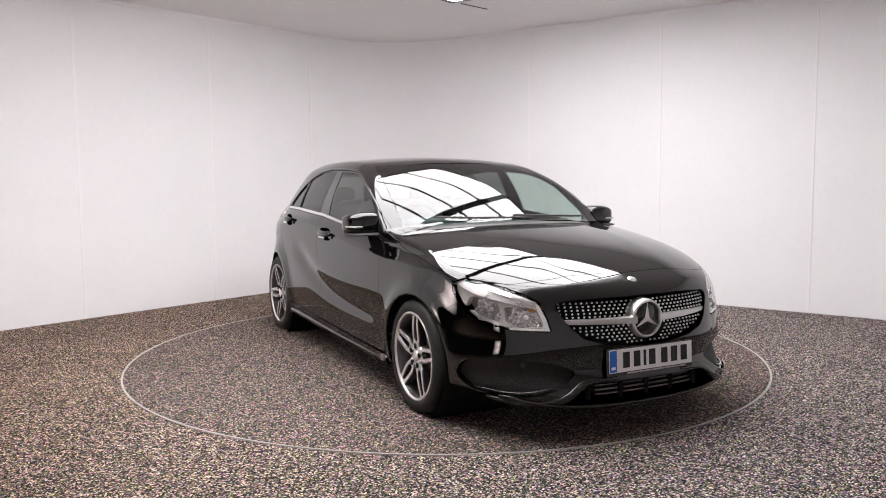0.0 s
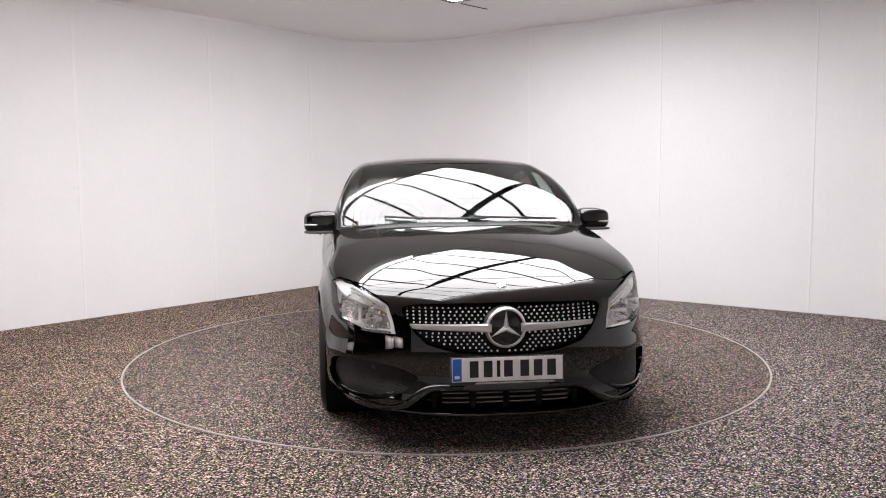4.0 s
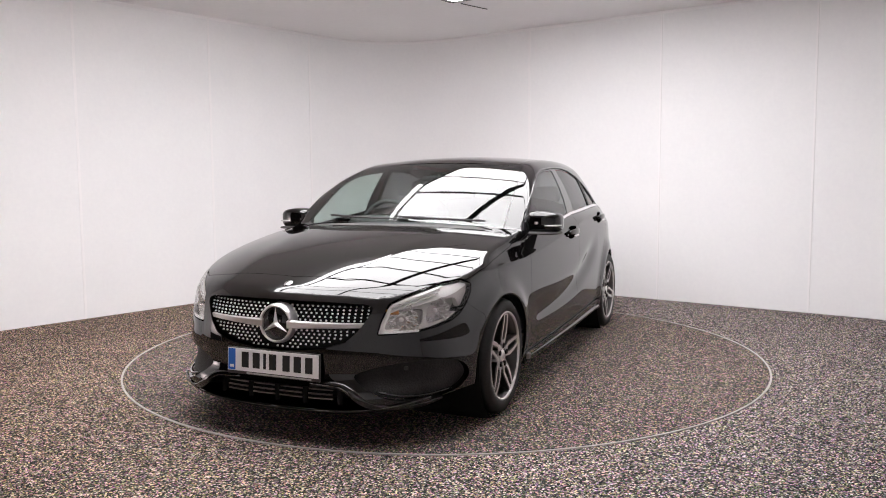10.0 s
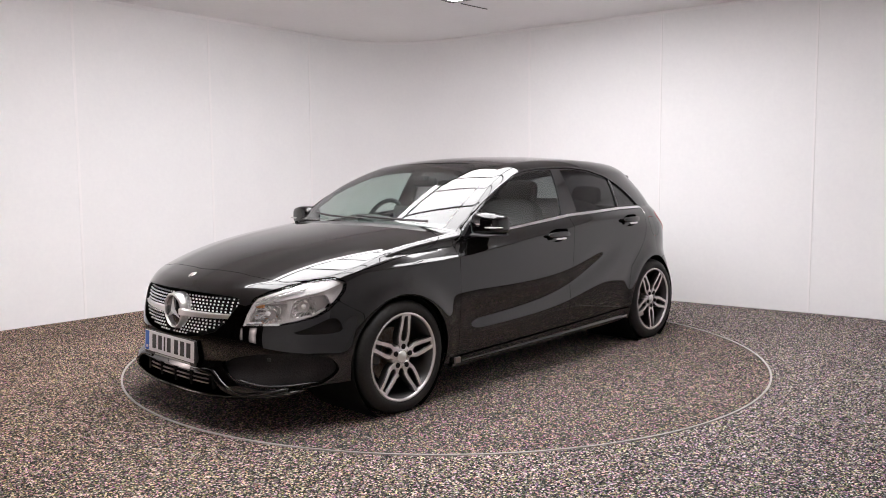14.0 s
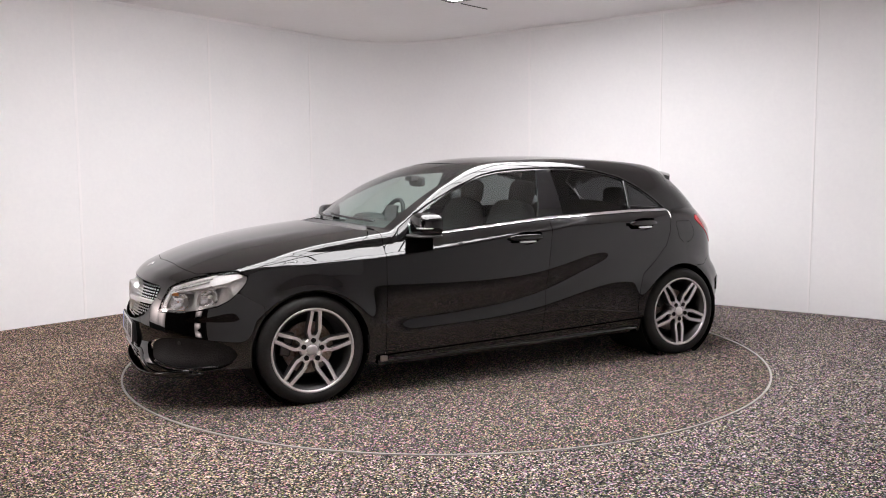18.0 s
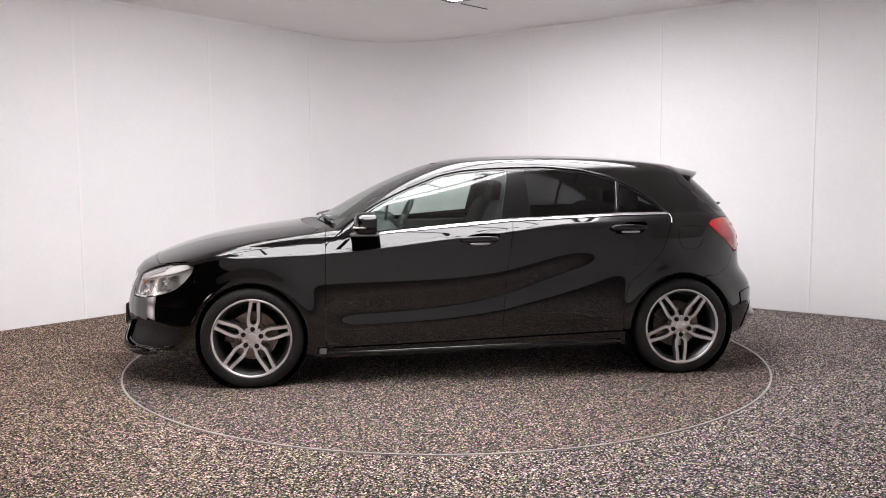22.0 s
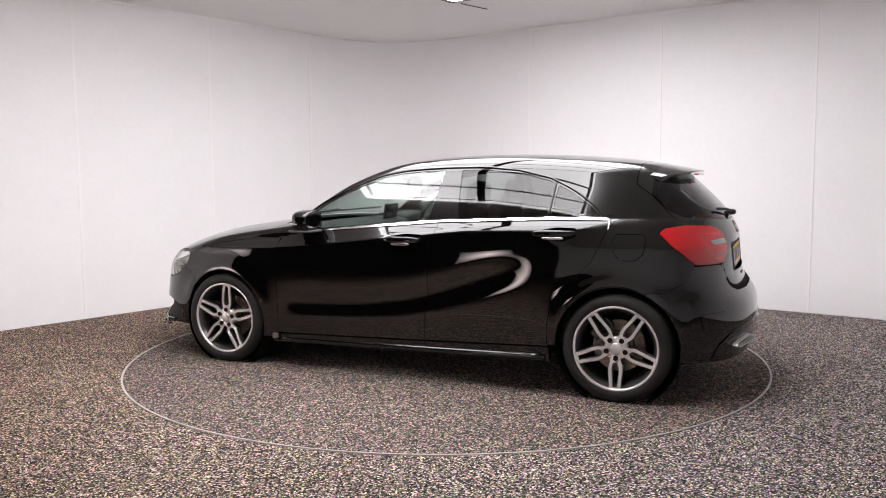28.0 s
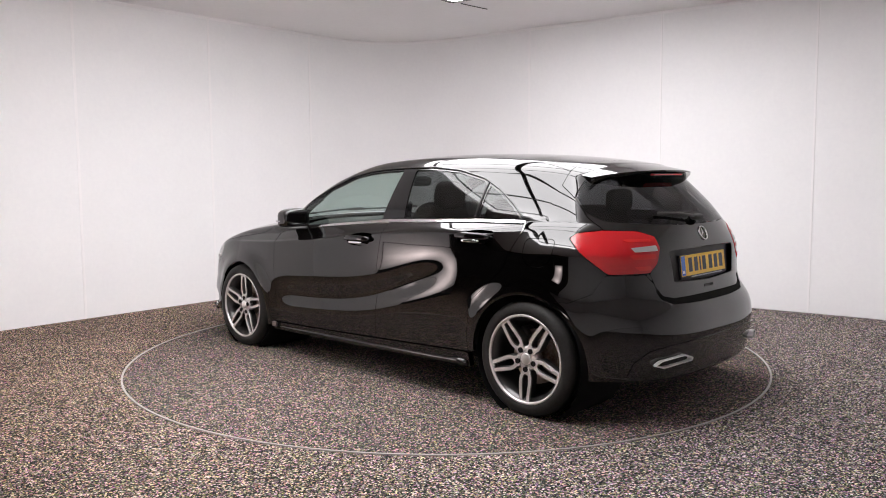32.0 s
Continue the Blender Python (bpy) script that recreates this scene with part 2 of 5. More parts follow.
wall.data.set_sharp_from_angle(angle=radians(40))
bm = bmesh.new()
bmesh.ops.create_grid(bm, x_segments=1, y_segments=1, size=9.3)
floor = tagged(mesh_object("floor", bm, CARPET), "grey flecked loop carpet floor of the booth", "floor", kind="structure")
ceiling = tagged(mesh_object("ceiling", box_bm(-4.7, 4.8, -6.9, 6, CEIL, CEIL + 0.1), CEILING), "plain white painted booth ceiling", "ceiling", kind="structure")
bm = box_bm(-9.4, -4.7, -9.4, 1.0, CEIL, CEIL + 0.1)
box_bm(-4.7, -3.2, -9.4, -6.9, CEIL, CEIL + 0.1, bm=bm)
tagged(mesh_object("ceiling_hall", bm, HALL), "dark ceiling of the hall outside", "ceiling", kind="structure")

# seams of the wall panels, trims and skirting
def along(pts, x_at):
    """The wall point with the given x on the back walls, and the way along it."""
    for a, b in zip(pts, pts[1:]):
        if a.x <= x_at <= b.x:
            s = (x_at - a.x) / (b.x - a.x)
            return a.lerp(b, s), (b - a).normalized()


SEAMS = (-9.0, -3.28, -2.39, -1.54, 0.95, 2.17, 3.33, 9.0)
line = []
for a, b in zip(ROUND, ROUND[1:]):
    n_ = max(1, int((b - a).length / 0.06))
    line += [a.lerp(b, k / n_) for k in range(n_)]
line.append(ROUND[-1])
front_i = [i for i, q in enumerate(line) if q.y < 0.2 and q.x > 0]
for lo_, hi_ in zip(SEAMS, SEAMS[1:]):
    seg = [q for i, q in enumerate(line) if lo_ < q.x <= hi_ and not (i in front_i and hi_ < 5) and not (i < 20 and q.y < -0.2 and lo_ > -5)]
    if len(seg) > 2:
        if lo_ > -5:
            seg = [along(ROUND, lo_ + 0.006)[0]] + seg[1:]
        if hi_ < 5:
            seg = seg[:-1] + [along(ROUND, hi_ - 0.006)[0]]
        inner = []
        for i, q in enumerate(seg):
            d = (seg[min(i + 1, len(seg) - 1)] - seg[max(i - 1, 0)]).normalized()
            inner.append(q + Vector((d.y, -d.x, 0)) * 0.007)
        piece = mesh_object("wall_panel", wall_bm(inner, 0.004, CEIL - 0.004, 0.005), WALL, True)
        piece.data.set_sharp_from_angle(angle=radians(40))
        piece.parent = wall
for x_at in SEAMS[1:-1]:
    q, d = along(ROUND, x_at)
    n = Vector((d.y, -d.x, 0))
    turn_z = math.degrees(math.atan2(d.y, d.x))
    m = Matrix.Translation(q + n * 0.001) @ pose(0, 0, 0, 0, 0, turn_z)
    trim = tagged(mesh_object("trim", box_bm(-0.012, 0.012, -0.0095, -0.002, 0.004, CEIL - 0.004, 0.001), WALL_TRIM), "white joint strip between wall panels", "wall trim", kind="structure")
    trim.matrix_basis = m
    if x_at < 1.5:
        continue
    groove = tagged(mesh_object("trim", box_bm(-0.002, 0.002, -0.0105, -0.0097, 0.004, CEIL - 0.004), SEAM), "thin grey seam in a panel joint", "wall seam", kind="structure")
    groove.matrix_basis = m @ Matrix.Translation((0.008, 0, 0))
skirt = tagged(mesh_object("baseboard", wall_bm([p + Vector((p - Vector((0, 0.3, 0))).normalized()) * -0.006 for p in ROUND], 0.0, 0.012, 0.004), SEAM), "dark line where the wall meets the carpet", "baseboard", kind="structure")
cornice = tagged(mesh_object("cornice", wall_bm([p + Vector((p - Vector((0, 0.3, 0))).normalized()) * -0.02 for p in ROUND], CEIL - 0.03, CEIL - 0.001, 0.018), WALL_TRIM), "white strip where the wall meets the ceiling", "cornice", kind="structure")

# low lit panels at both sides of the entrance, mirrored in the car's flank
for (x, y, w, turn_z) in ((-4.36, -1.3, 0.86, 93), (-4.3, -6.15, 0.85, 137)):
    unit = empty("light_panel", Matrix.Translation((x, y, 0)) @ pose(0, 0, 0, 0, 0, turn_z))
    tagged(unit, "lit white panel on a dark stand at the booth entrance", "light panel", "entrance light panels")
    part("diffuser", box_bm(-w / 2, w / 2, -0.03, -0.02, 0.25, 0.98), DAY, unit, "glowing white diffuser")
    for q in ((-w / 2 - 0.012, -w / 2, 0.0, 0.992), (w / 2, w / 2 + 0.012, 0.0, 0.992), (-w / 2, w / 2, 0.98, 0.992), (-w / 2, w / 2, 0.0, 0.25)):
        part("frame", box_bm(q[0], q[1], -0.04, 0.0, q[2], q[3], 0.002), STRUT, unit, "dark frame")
# a slot in the ceiling beyond the lit panels
slot = tagged(mesh_object("ceiling_slot", box_bm(-0.185, 0.185, -0.008, 0.008, -0.004, 0.0), STRUT), "thin dark slot in the white ceiling", "ceiling slot")
slot.matrix_basis = Matrix.Translation((0.292, 2.055, CEIL - 0.001)) @ pose(0, 0, 0, 0, 0, 46)
# lit panels in the ceiling
DA, DB = Vector((0.575, 0.818, 0)).normalized(), Vector((0.818, -0.575, 0)).normalized()
TIP = Vector((0.07, 1.83, 0))
for i in range(7):
    for j in range(2):
        c = TIP - DA * (0.3 + 0.6 * i) + DB * (0.62 + 1.24 * j)
        lamp = empty("ceiling_light", Matrix.Translation((c.x, c.y, CEIL)) @ pose(0, 0, 0, 0, 0, math.degrees(math.atan2(DB.y, DB.x))))
        tagged(lamp, "flat white lit panel set in a dark ceiling grid", "ceiling light", "lit ceiling panels")
        part("diffuser", box_bm(-0.585, 0.585, -0.278, 0.278, -0.012, -0.006), LIGHT_PANEL, lamp, "glowing white diffuser")
        for q in ((-0.6, 0.6, 0.278, 0.3), (-0.6, 0.6, -0.3, -0.278)):
            part("grid_bar", box_bm(q[0], q[1], q[2], q[3], -0.02, 0.0), STRUT, lamp)
        for q in ((-0.62, -0.585), (0.585, 0.62)):
            part("grid_bar", box_bm(q[0], q[1], -0.278, 0.278, -0.02, 0.0), STRUT, lamp)
# glowing rim below the lit field, added to brighten ceiling and upper walls
rim = empty("ceiling_fill", Matrix.Translation((*(TIP - DA * 2.1 + DB * 1.24).xy, CEIL)) @ pose(0, 0, 0, 0, 0, math.degrees(math.atan2(DB.y, DB.x))))
tagged(rim, "added glowing rim round the ceiling panels, brightening the ceiling", "lamp")
for q in ((-1.25, 1.25, -2.115, -2.105), (-1.26, -1.25, -2.105, 1.1), (1.25, 1.26, -2.105, 1.9)):
    part("fill_strip", box_bm(*q, -0.13, -0.001), LIGHT_PANEL, rim)
c = TIP - DA * 2.1 + DB * 1.24
beam = mesh_object("ceiling_beam", box_bm(-2.1, 2.1, -0.045, 0.045, -0.05, -0.021, 0.004), STRUT)
beam.matrix_basis = Matrix.Translation((c.x, c.y, CEIL)) @ pose(0, 0, 0, 0, 0, math.degrees(math.atan2(DA.y, DA.x)))
tagged(beam, "slim dark beam under the lit ceiling panels", "beam")
# ---- the car: one smooth body form, from which every panel is cut ----
def spline(xs, ys):
    """A natural cubic through a few stations, straight outside them."""
    xs, ys = np.array(xs, float), np.array(ys, float)
    n = len(xs)
    h = np.diff(xs)
    a = np.eye(n)
    r = np.zeros(n)
    for i in range(1, n - 1):
        a[i, i - 1:i + 2] = h[i - 1], 2 * (h[i - 1] + h[i]), h[i]
        r[i] = 6 * ((ys[i + 1] - ys[i]) / h[i] - (ys[i] - ys[i - 1]) / h[i - 1])
    k = np.linalg.solve(a, r)
    s0 = (ys[1] - ys[0]) / h[0] - h[0] * k[1] / 6
    s1 = (ys[-1] - ys[-2]) / h[-1] + h[-1] * k[-2] / 6

    def f(x):
        x = np.asarray(x, float)
        i = np.clip(np.searchsorted(xs, x) - 1, 0, n - 2)
        u, w = xs[i + 1] - x, x - xs[i]
        y = (k[i] * u ** 3 + k[i + 1] * w ** 3) / (6 * h[i]) + (ys[i] / h[i] - k[i] * h[i] / 6) * u + (ys[i + 1] / h[i] - k[i + 1] * h[i] / 6) * w
        y = np.where(x < xs[0], ys[0] + (x - xs[0]) * s0, y)
        return np.where(x > xs[-1], ys[-1] + (x - xs[-1]) * s1, y)
    return f


def smax(a, b, r):
    """The larger of two distances, rounded with radius r where they meet."""
    h = np.maximum(r - np.abs(a - b), 0) / r
    return np.maximum(a, b) + h * h * r * 0.25


def step(x, lo, hi):
    s = np.clip((x - lo) / (hi - lo), 0, 1)
    return s * s * (3 - 2 * s)


HUB_X, HUB_Z, TYRE_R, ARCH_F, ARCH_B = 1.3495, 0.306, 0.31, 0.334, 0.344
hood_line = spline([0.9, 1.15, 1.4, 1.64, 1.88, 2.05, 2.15, 2.22], [1.0, 0.972, 0.94, 0.9, 0.838, 0.773, 0.718, 0.66])
roof_line = spline([-1.75, -1.53, -1.2, -0.795, -0.388, 0.017, 0.2, 0.42], [1.292, 1.338, 1.383, 1.41, 1.415, 1.395, 1.37, 1.31])
half_width = spline([0.1, 0.2, 0.32, 0.45, 0.58, 0.7, 0.82, 0.92, 1.0], [0.82, 0.846, 0.868, 0.882, 0.888, 0.886, 0.88, 0.872, 0.864])
nose_x = spline([0.1, 0.17, 0.23, 0.29, 0.36, 0.42, 0.55, 0.66, 0.76, 0.9], [2.15, 2.225, 2.258, 2.24, 2.228, 2.234, 2.222, 2.19, 2.15, 2.07])
tail_x = spline([0.15, 0.25, 0.36, 0.48, 0.58, 0.64, 0.72, 0.85, 0.95, 1.03, 1.29, 1.5], [1.96, 2.015, 2.04, 2.045, 2.01, 1.965, 1.945, 1.935, 1.912, 1.866, 1.612, 1.4])
shoulder = spline([-1.6, -0.9, -0.55, -0.3, 0.085, 0.57, 0.9, 1.1, 1.7], [0.995, 0.987, 0.962, 0.925, 0.885, 0.832, 0.805, 0.795, 0.77])
scoop = spline([-0.9, -0.55, -0.2, 0.3, 0.9], [0.75, 0.655, 0.55, 0.478, 0.45])
belt = spline([-1.29, -0.93, -0.26, 0.55, 0.9], [1.03, 1.024, 0.998, 0.93, 0.893])


def body_side(x, y, z):
    up = z - 1.0
    glasshouse = 0.808 - 0.275 * up - np.where(up > 0, 0.55, 0.0) * up * up + 0.9 * np.maximum(belt(np.clip(x, -1.3, 1.0)) - z, 0)
    # the shoulder leans in above its edge, the doors are hollowed along a rising line
    e = (z - shoulder(x)) / (0.08 - 0.026 * step(x, 0.6, 1.0))
    fade = step(x, -1.45, -0.9) * (1 - step(x, 1.2, 1.75))
    lean = np.where(e > 0, np.minimum(e, 1.2), 0.0)
    lean = lean * step(e, 0.0, 0.35)
    lower = half_width(np.minimum(z, 1.05)) - 0.045 * lean * fade - (1 - fade) * 0.3 * np.maximum(z - 0.87, 0)
    b = -smax(-lower, -glasshouse, 0.02)
    b = b - 0.02 * np.exp(-((z - scoop(x)) / 0.075) ** 2) * step(x, -0.9, -0.5) * (1 - step(x, 0.7, 0.98))
    for hx, rad in ((HUB_X, ARCH_F), (-HUB_X, ARCH_B)):
        d = np.sqrt((x - hx) ** 2 + (z - HUB_Z) ** 2)
        b = b + 0.022 * np.exp(-((d - rad - 0.01) / 0.07) ** 2)
    b = b - 0.016 * np.minimum(np.abs(x), 1.4) ** 2 + 0.012
    b = b + 0.03 * step(x, 1.6, 1.8) * (1 - step(z, 0.36, 0.5))
    # rear haunch
    b = b + 0.012 * np.exp(-((x + 1.45) / 0.35) ** 2) * np.exp(-((z - 0.82) / 0.16) ** 2)
    b = b - 0.03 * step(-x, 0.5, 1.5) * step(z, 0.88, 1.38)
    front = x > 0
    ay = np.abs(y)
    # nose and tail are drawn back towards their corners
    a = np.where(front, nose_x(z) - 0.115 * np.minimum(ay, 0.52) ** 2 * step(z, 0.27, 0.36), tail_x(z) - (0.03 + 0.07 * step(z, 0.85, 1.0)) * np.minimum(ay, 0.62) ** 2)
    p = np.where(front, 8.0, 8.5 + 0.8 * step(z, 1.0, 1.2))
    q = np.where(front, 2.6, 3.0 + 0.0 * z)
    u, w = np.abs(x) / a, np.abs(y) / b
    g = u ** p + w ** q - 1
    slope = np.sqrt((p * u ** (p - 1) / a) ** 2 + (q * w ** (q - 1) / b) ** 2)
    return g / np.maximum(slope, 1.2)


def body_top(x, y, z):
    ay = np.abs(y)
    xh = x + 0.27 * (ay / 0.8) ** 2.6
    hood = hood_line(xh) - 0.052 * ay ** 2
    hood = hood + 0.0022 * np.exp(-((ay - (0.36 + 0.12 * (1.9 - x))) / 0.07) ** 2) * step(x, 0.9, 1.5)
    xw = x + (0.2 + 0.14 * step(x, 0.4, 1.0)) * ay ** 2
    screen = 0.995 + (0.965 - xw) * 0.5 - 0.02 * ((0.6 - xw) / 0.35) ** 2 + 0.02 - 0.03 * ay ** 2
    roof = roof_line(x) - 0.10 * ay ** 2
    cabin = -smax(-screen, -roof, 0.05)
    top = smax(hood, cabin, 0.012)
    return (z - top) * np.where(cabin > hood, np.where(screen < roof, 0.9, 1.0), 0.93)


def body(x, y, z):
    r = 0.055 - 0.015 * step(z, 0.97, 1.03) + 0.042 * step(z, 1.22, 1.36) - 0.022 * step(x, 0.8, 1.1) * (1 - step(x, 1.6, 1.9)) * (1 - step(z, 0.97, 1.03))
    return smax(body_side(x, y, z), body_top(x, y, z), r)


def body_grid():
    """Points and normals of the left half of the form, station by station."""
    fan_f = [(1.25, a) for a in np.radians(np.concatenate([np.linspace(0, 62, 90), np.linspace(63, 89, 40)]))]
    mid = [(x, math.pi / 2) for x in np.linspace(1.25, -1.2, 215)]
    fan_r = [(-1.2, a) for a in np.radians(np.concatenate([np.linspace(91, 118, 40), np.linspace(119, 180, 85)]))]
    st = fan_f + mid + fan_r
    el = np.radians(np.concatenate([np.linspace(-32, 34, 105), np.linspace(34.6, 90, 80)]))
    cx = np.array([s[0] for s in st])[:, None]
    az = np.array([s[1] for s in st])[:, None]
    dx, dy, dz = np.cos(az) * np.cos(el), np.sin(az) * np.cos(el), np.sin(el) + 0 * az
    z0 = 0.5
    lo, hi = np.full(dx.shape, 0.05), np.full(dx.shape, 1.7)
    for _ in range(34):
        mid_ = (lo + hi) / 2
        inside = body(cx + dx * mid_, dy * mid_, z0 + dz * mid_) < 0
        lo, hi = np.where(inside, mid_, lo), np.where(inside, hi, mid_)
    x, y, z = cx + dx * lo, dy * lo, z0 + dz * lo
    y[np.abs(y) < 1e-6] = 0
    return x, y, z


def body_normals(pts):
    x, y, z = pts.T
    h = 0.0015
    g = np.stack([body(x + h, y, z) - body(x - h, y, z), body(x, y + h, z) - body(x, y - h, z), body(x, y, z + h) - body(x, y, z - h)], 1)
    return g / np.maximum(np.linalg.norm(g, axis=1, keepdims=True), 1e-9)


def solve(f, lo, hi):
    """Where f, negative at lo, first turns positive."""
    for _ in range(3):
        t = np.linspace(lo, hi, 40)
        v = f(t)
        k = int(np.argmax(v > 0)) if (v > 0).any() else 39
        lo, hi = t[max(k - 1, 0)], t[k]
    return float((lo + hi) / 2)


def skin(x=None, y=None, z=None):
    """The point of the form with two of its numbers given, and its outward normal; x=+-9 picks nose or tail."""
    a = lambda *q: body(*np.broadcast_arrays(*[np.asarray(v, float) for v in q]))
    if y is None:
        y = solve(lambda v: a(x, v, z), 0.2, 1.2)
    elif z is None:
        z = solve(lambda v: a(x, y, v), 0.45, 1.6)
    else:
        s = 1 if x > 0 else -1
        x = s * solve(lambda v: a(s * v, y, z), 1.0, 2.6)
    p = np.array([[x, y, z]])
    return Vector(p[0]), Vector(body_normals(p)[0])


GX, GY, GZ = body_grid()
NI, NJ = GX.shape
GRID_P = np.stack([GX, GY, GZ], 2).reshape(-1, 3)
GRID_N = body_normals(GRID_P + 0.0)
ii, jj = np.meshgrid(np.arange(NI - 1), np.arange(NJ - 1), indexing="ij")
base_i = (ii * NJ + jj).reshape(-1)
GRID_F = np.stack([base_i, base_i + NJ, base_i + NJ + 1, base_i + 1], 1)


GRID_X, GRID_Y, GRID_Z = (np.ascontiguousarray(GRID_P[:, k]) for k in range(3))
DONE = {}


def kept(f):
    """Remember f's values on the grid."""
    store = []

    def g(x, y, z):
        if x is not GRID_X:
            return f(x, y, z)
        if not store:
            store.append(f(x, y, z))
        return store[0]
    return g


def clip(f):
    """The part of the left half on which f > 0: whole grid faces, and faces cut along f = 0."""
    val = f(GRID_X, GRID_Y, GRID_Z)
    top = val[GRID_F].max(1)
    bot = val[GRID_F].min(1)
    whole, crossing = GRID_F[bot > 0], GRID_F[(bot <= 0) & (top > 0)]
    out_v, out_n, cutmap, keep = [], [], {}, []
    base = len(GRID_P)

    def cut(a, b):
        key = (a, b) if a < b else (b, a)
        if key not in cutmap:
            s = val[a] / (val[a] - val[b])
            out_v.append(GRID_P[a] + (GRID_P[b] - GRID_P[a]) * s)
            n = GRID_N[a] + (GRID_N[b] - GRID_N[a]) * s
            out_n.append(n / max(np.linalg.norm(n), 1e-9))
            cutmap[key] = base + len(out_v) - 1
        return cutmap[key]

    for face in crossing.tolist():
        polygon = []
        for k, a in enumerate(face):
            b = face[(k + 1) % 4]
            pa, pb = val[a] > 0, val[b] > 0
            if pa:
                polygon.append(a)
            if pa != pb:
                polygon.append(cut(a, b))
        if len(polygon) > 2:
            keep.append(polygon)
    faces = whole.tolist() + keep
    used = sorted({i for fc in faces for i in fc})
    where = {o: i for i, o in enumerate(used)}
    v = np.array([GRID_P[i] if i < base else out_v[i - base] for i in used]).reshape(-1, 3)
    n = np.array([GRID_N[i] if i < base else out_n[i - base] for i in used]).reshape(-1, 3)
    return v, n, [[where[i] for i in fc] for fc in faces]


def panel_mesh(name, f, both=False, side=1, depth=0.014, lift=0.0, material=None, scale=0.0):
    """Cut a panel out of the form: f > 0 on it. It is given an edge turned inwards by depth."""
    if side < 0 and DONE.get(name):
        v, n, fs = DONE[name].pop(0)
    else:
        v, n, fs = clip(f)
        if not both:
            DONE.setdefault(name, []).append((v, n, fs))
    v = v + n * lift
    sets = []
    if both or side > 0:
        sets.append((v, n, fs))
    if both or side < 0:
        flip = np.array([1, -1, 1])
        sets.append((v * flip, n * flip, [r[::-1] for r in fs]))
    V, L, F = [], [], []
    for v, n, fs in sets:
        o = len(V)
        V += [tuple(q) for q in v]
        count = {}
        for r in fs:
            F.append([o + i for i in r])
            L += [tuple(n[i]) for i in r]
            for a, b in zip(r, r[1:] + r[:1]):
                count[(a, b)] = count.get((a, b), 0) + 1
        if depth:
            low = {}
            for (a, b) in list(count):
                if (b, a) in count or (abs(v[a][1]) < 2e-5 and abs(v[b][1]) < 2e-5) or a == b:
                    continue
                for k in (a, b):
                    if k not in low:
                        low[k] = len(V)
                        V.append(tuple(v[k] - n[k] * depth))
                t = np.cross(v[b] - v[a], n[a])
                ln = np.linalg.norm(t)
                if ln < 1e-12:
                    continue
                t = tuple(t / ln)
                F.append([o + b, o + a, low[a], low[b]])
                L += [t] * 4
    me = bpy.data.meshes.new(name)
    me.from_pydata(V, [], F)
    me.shade_smooth()
    if len(me.loops) == len(L):
        me.normals_split_custom_set(L)
    me.materials.append(material or PAINT)
    return me


def panel(name, f, parent, label="", **kw):
    ob = new(name, panel_mesh(name, f, **kw))
    ob.parent = parent
    return tagged(ob, label)


# -- flat regions as signed distances, positive inside --
def poly(points):
    pts = np.array(points, float)

    def f(u, w):
        u, w = np.asarray(u, float), np.asarray(w, float)
        d = np.full(u.shape, 1e9)
        inside = np.zeros(u.shape, bool)
        for (ax, ay), (bx, by) in zip(pts, np.roll(pts, -1, 0)):
            ex, ey = bx - ax, by - ay
            s = np.clip(((u - ax) * ex + (w - ay) * ey) / (ex * ex + ey * ey + 1e-12), 0, 1)
            d = np.minimum(d, (u - ax - s * ex) ** 2 + (w - ay - s * ey) ** 2)
            cross = ((ay > w) != (by > w)) & (u < (bx - ax) * (w - ay) / (by - ay + 1e-12) + ax)
            inside ^= cross
        return np.where(inside, 1, -1) * np.sqrt(d)
    return f


def rounded(points, r, n=5):
    """The outline with its corners rounded off."""
    out = []
    m = len(points)
    for i in range(m):
        a, b, c = (np.array(points[(i + k) % m], float) for k in (-1, 0, 1))
        la, lc = np.linalg.norm(a - b), np.linalg.norm(c - b)
        ra = r[i] if isinstance(r, (list, tuple)) else r
        cut_ = min(ra, la * 0.45, lc * 0.45)
        p0, p2 = b + (a - b) / la * cut_, b + (c - b) / lc * cut_
        for k in range(n + 1):
            s = k / n
            out.append(tuple(p0 * (1 - s) ** 2 + b * 2 * s * (1 - s) + p2 * s * s))
    return out


def both(*fs):
    return kept(lambda x, y, z: np.minimum.reduce([f(x, y, z) for f in fs]))


def either(*fs):
    return kept(lambda x, y, z: np.maximum.reduce([f(x, y, z) for f in fs]))


def no(f):
    return lambda x, y, z: -f(x, y, z)


def grow(f, d):
    return lambda x, y, z: f(x, y, z) + d


def side_of(points):
    g = poly(points)
    return kept(lambda x, y, z: g(x, z))


def plan_of(points):
    g = poly(points)
    return kept(lambda x, y, z: g(x, y))


def front_of(points):
    g = poly(points)
    return kept(lambda x, y, z: g(y, z))


def around_of(points, cx=1.25):
    """A region given by points round the nose or the tail, seen from an upright axis at cx."""
    def flat(x, y):
        return np.arctan2(np.asarray(y, float), np.abs(np.asarray(x, float) - cx)) * 0.95
    g = poly([(float(flat(x, y)), z) for x, y, z in points])
    return kept(lambda x, y, z: np.where((np.asarray(x) - cx) * np.sign(cx) > 0.02, g(flat(x, y), z), -1.0))


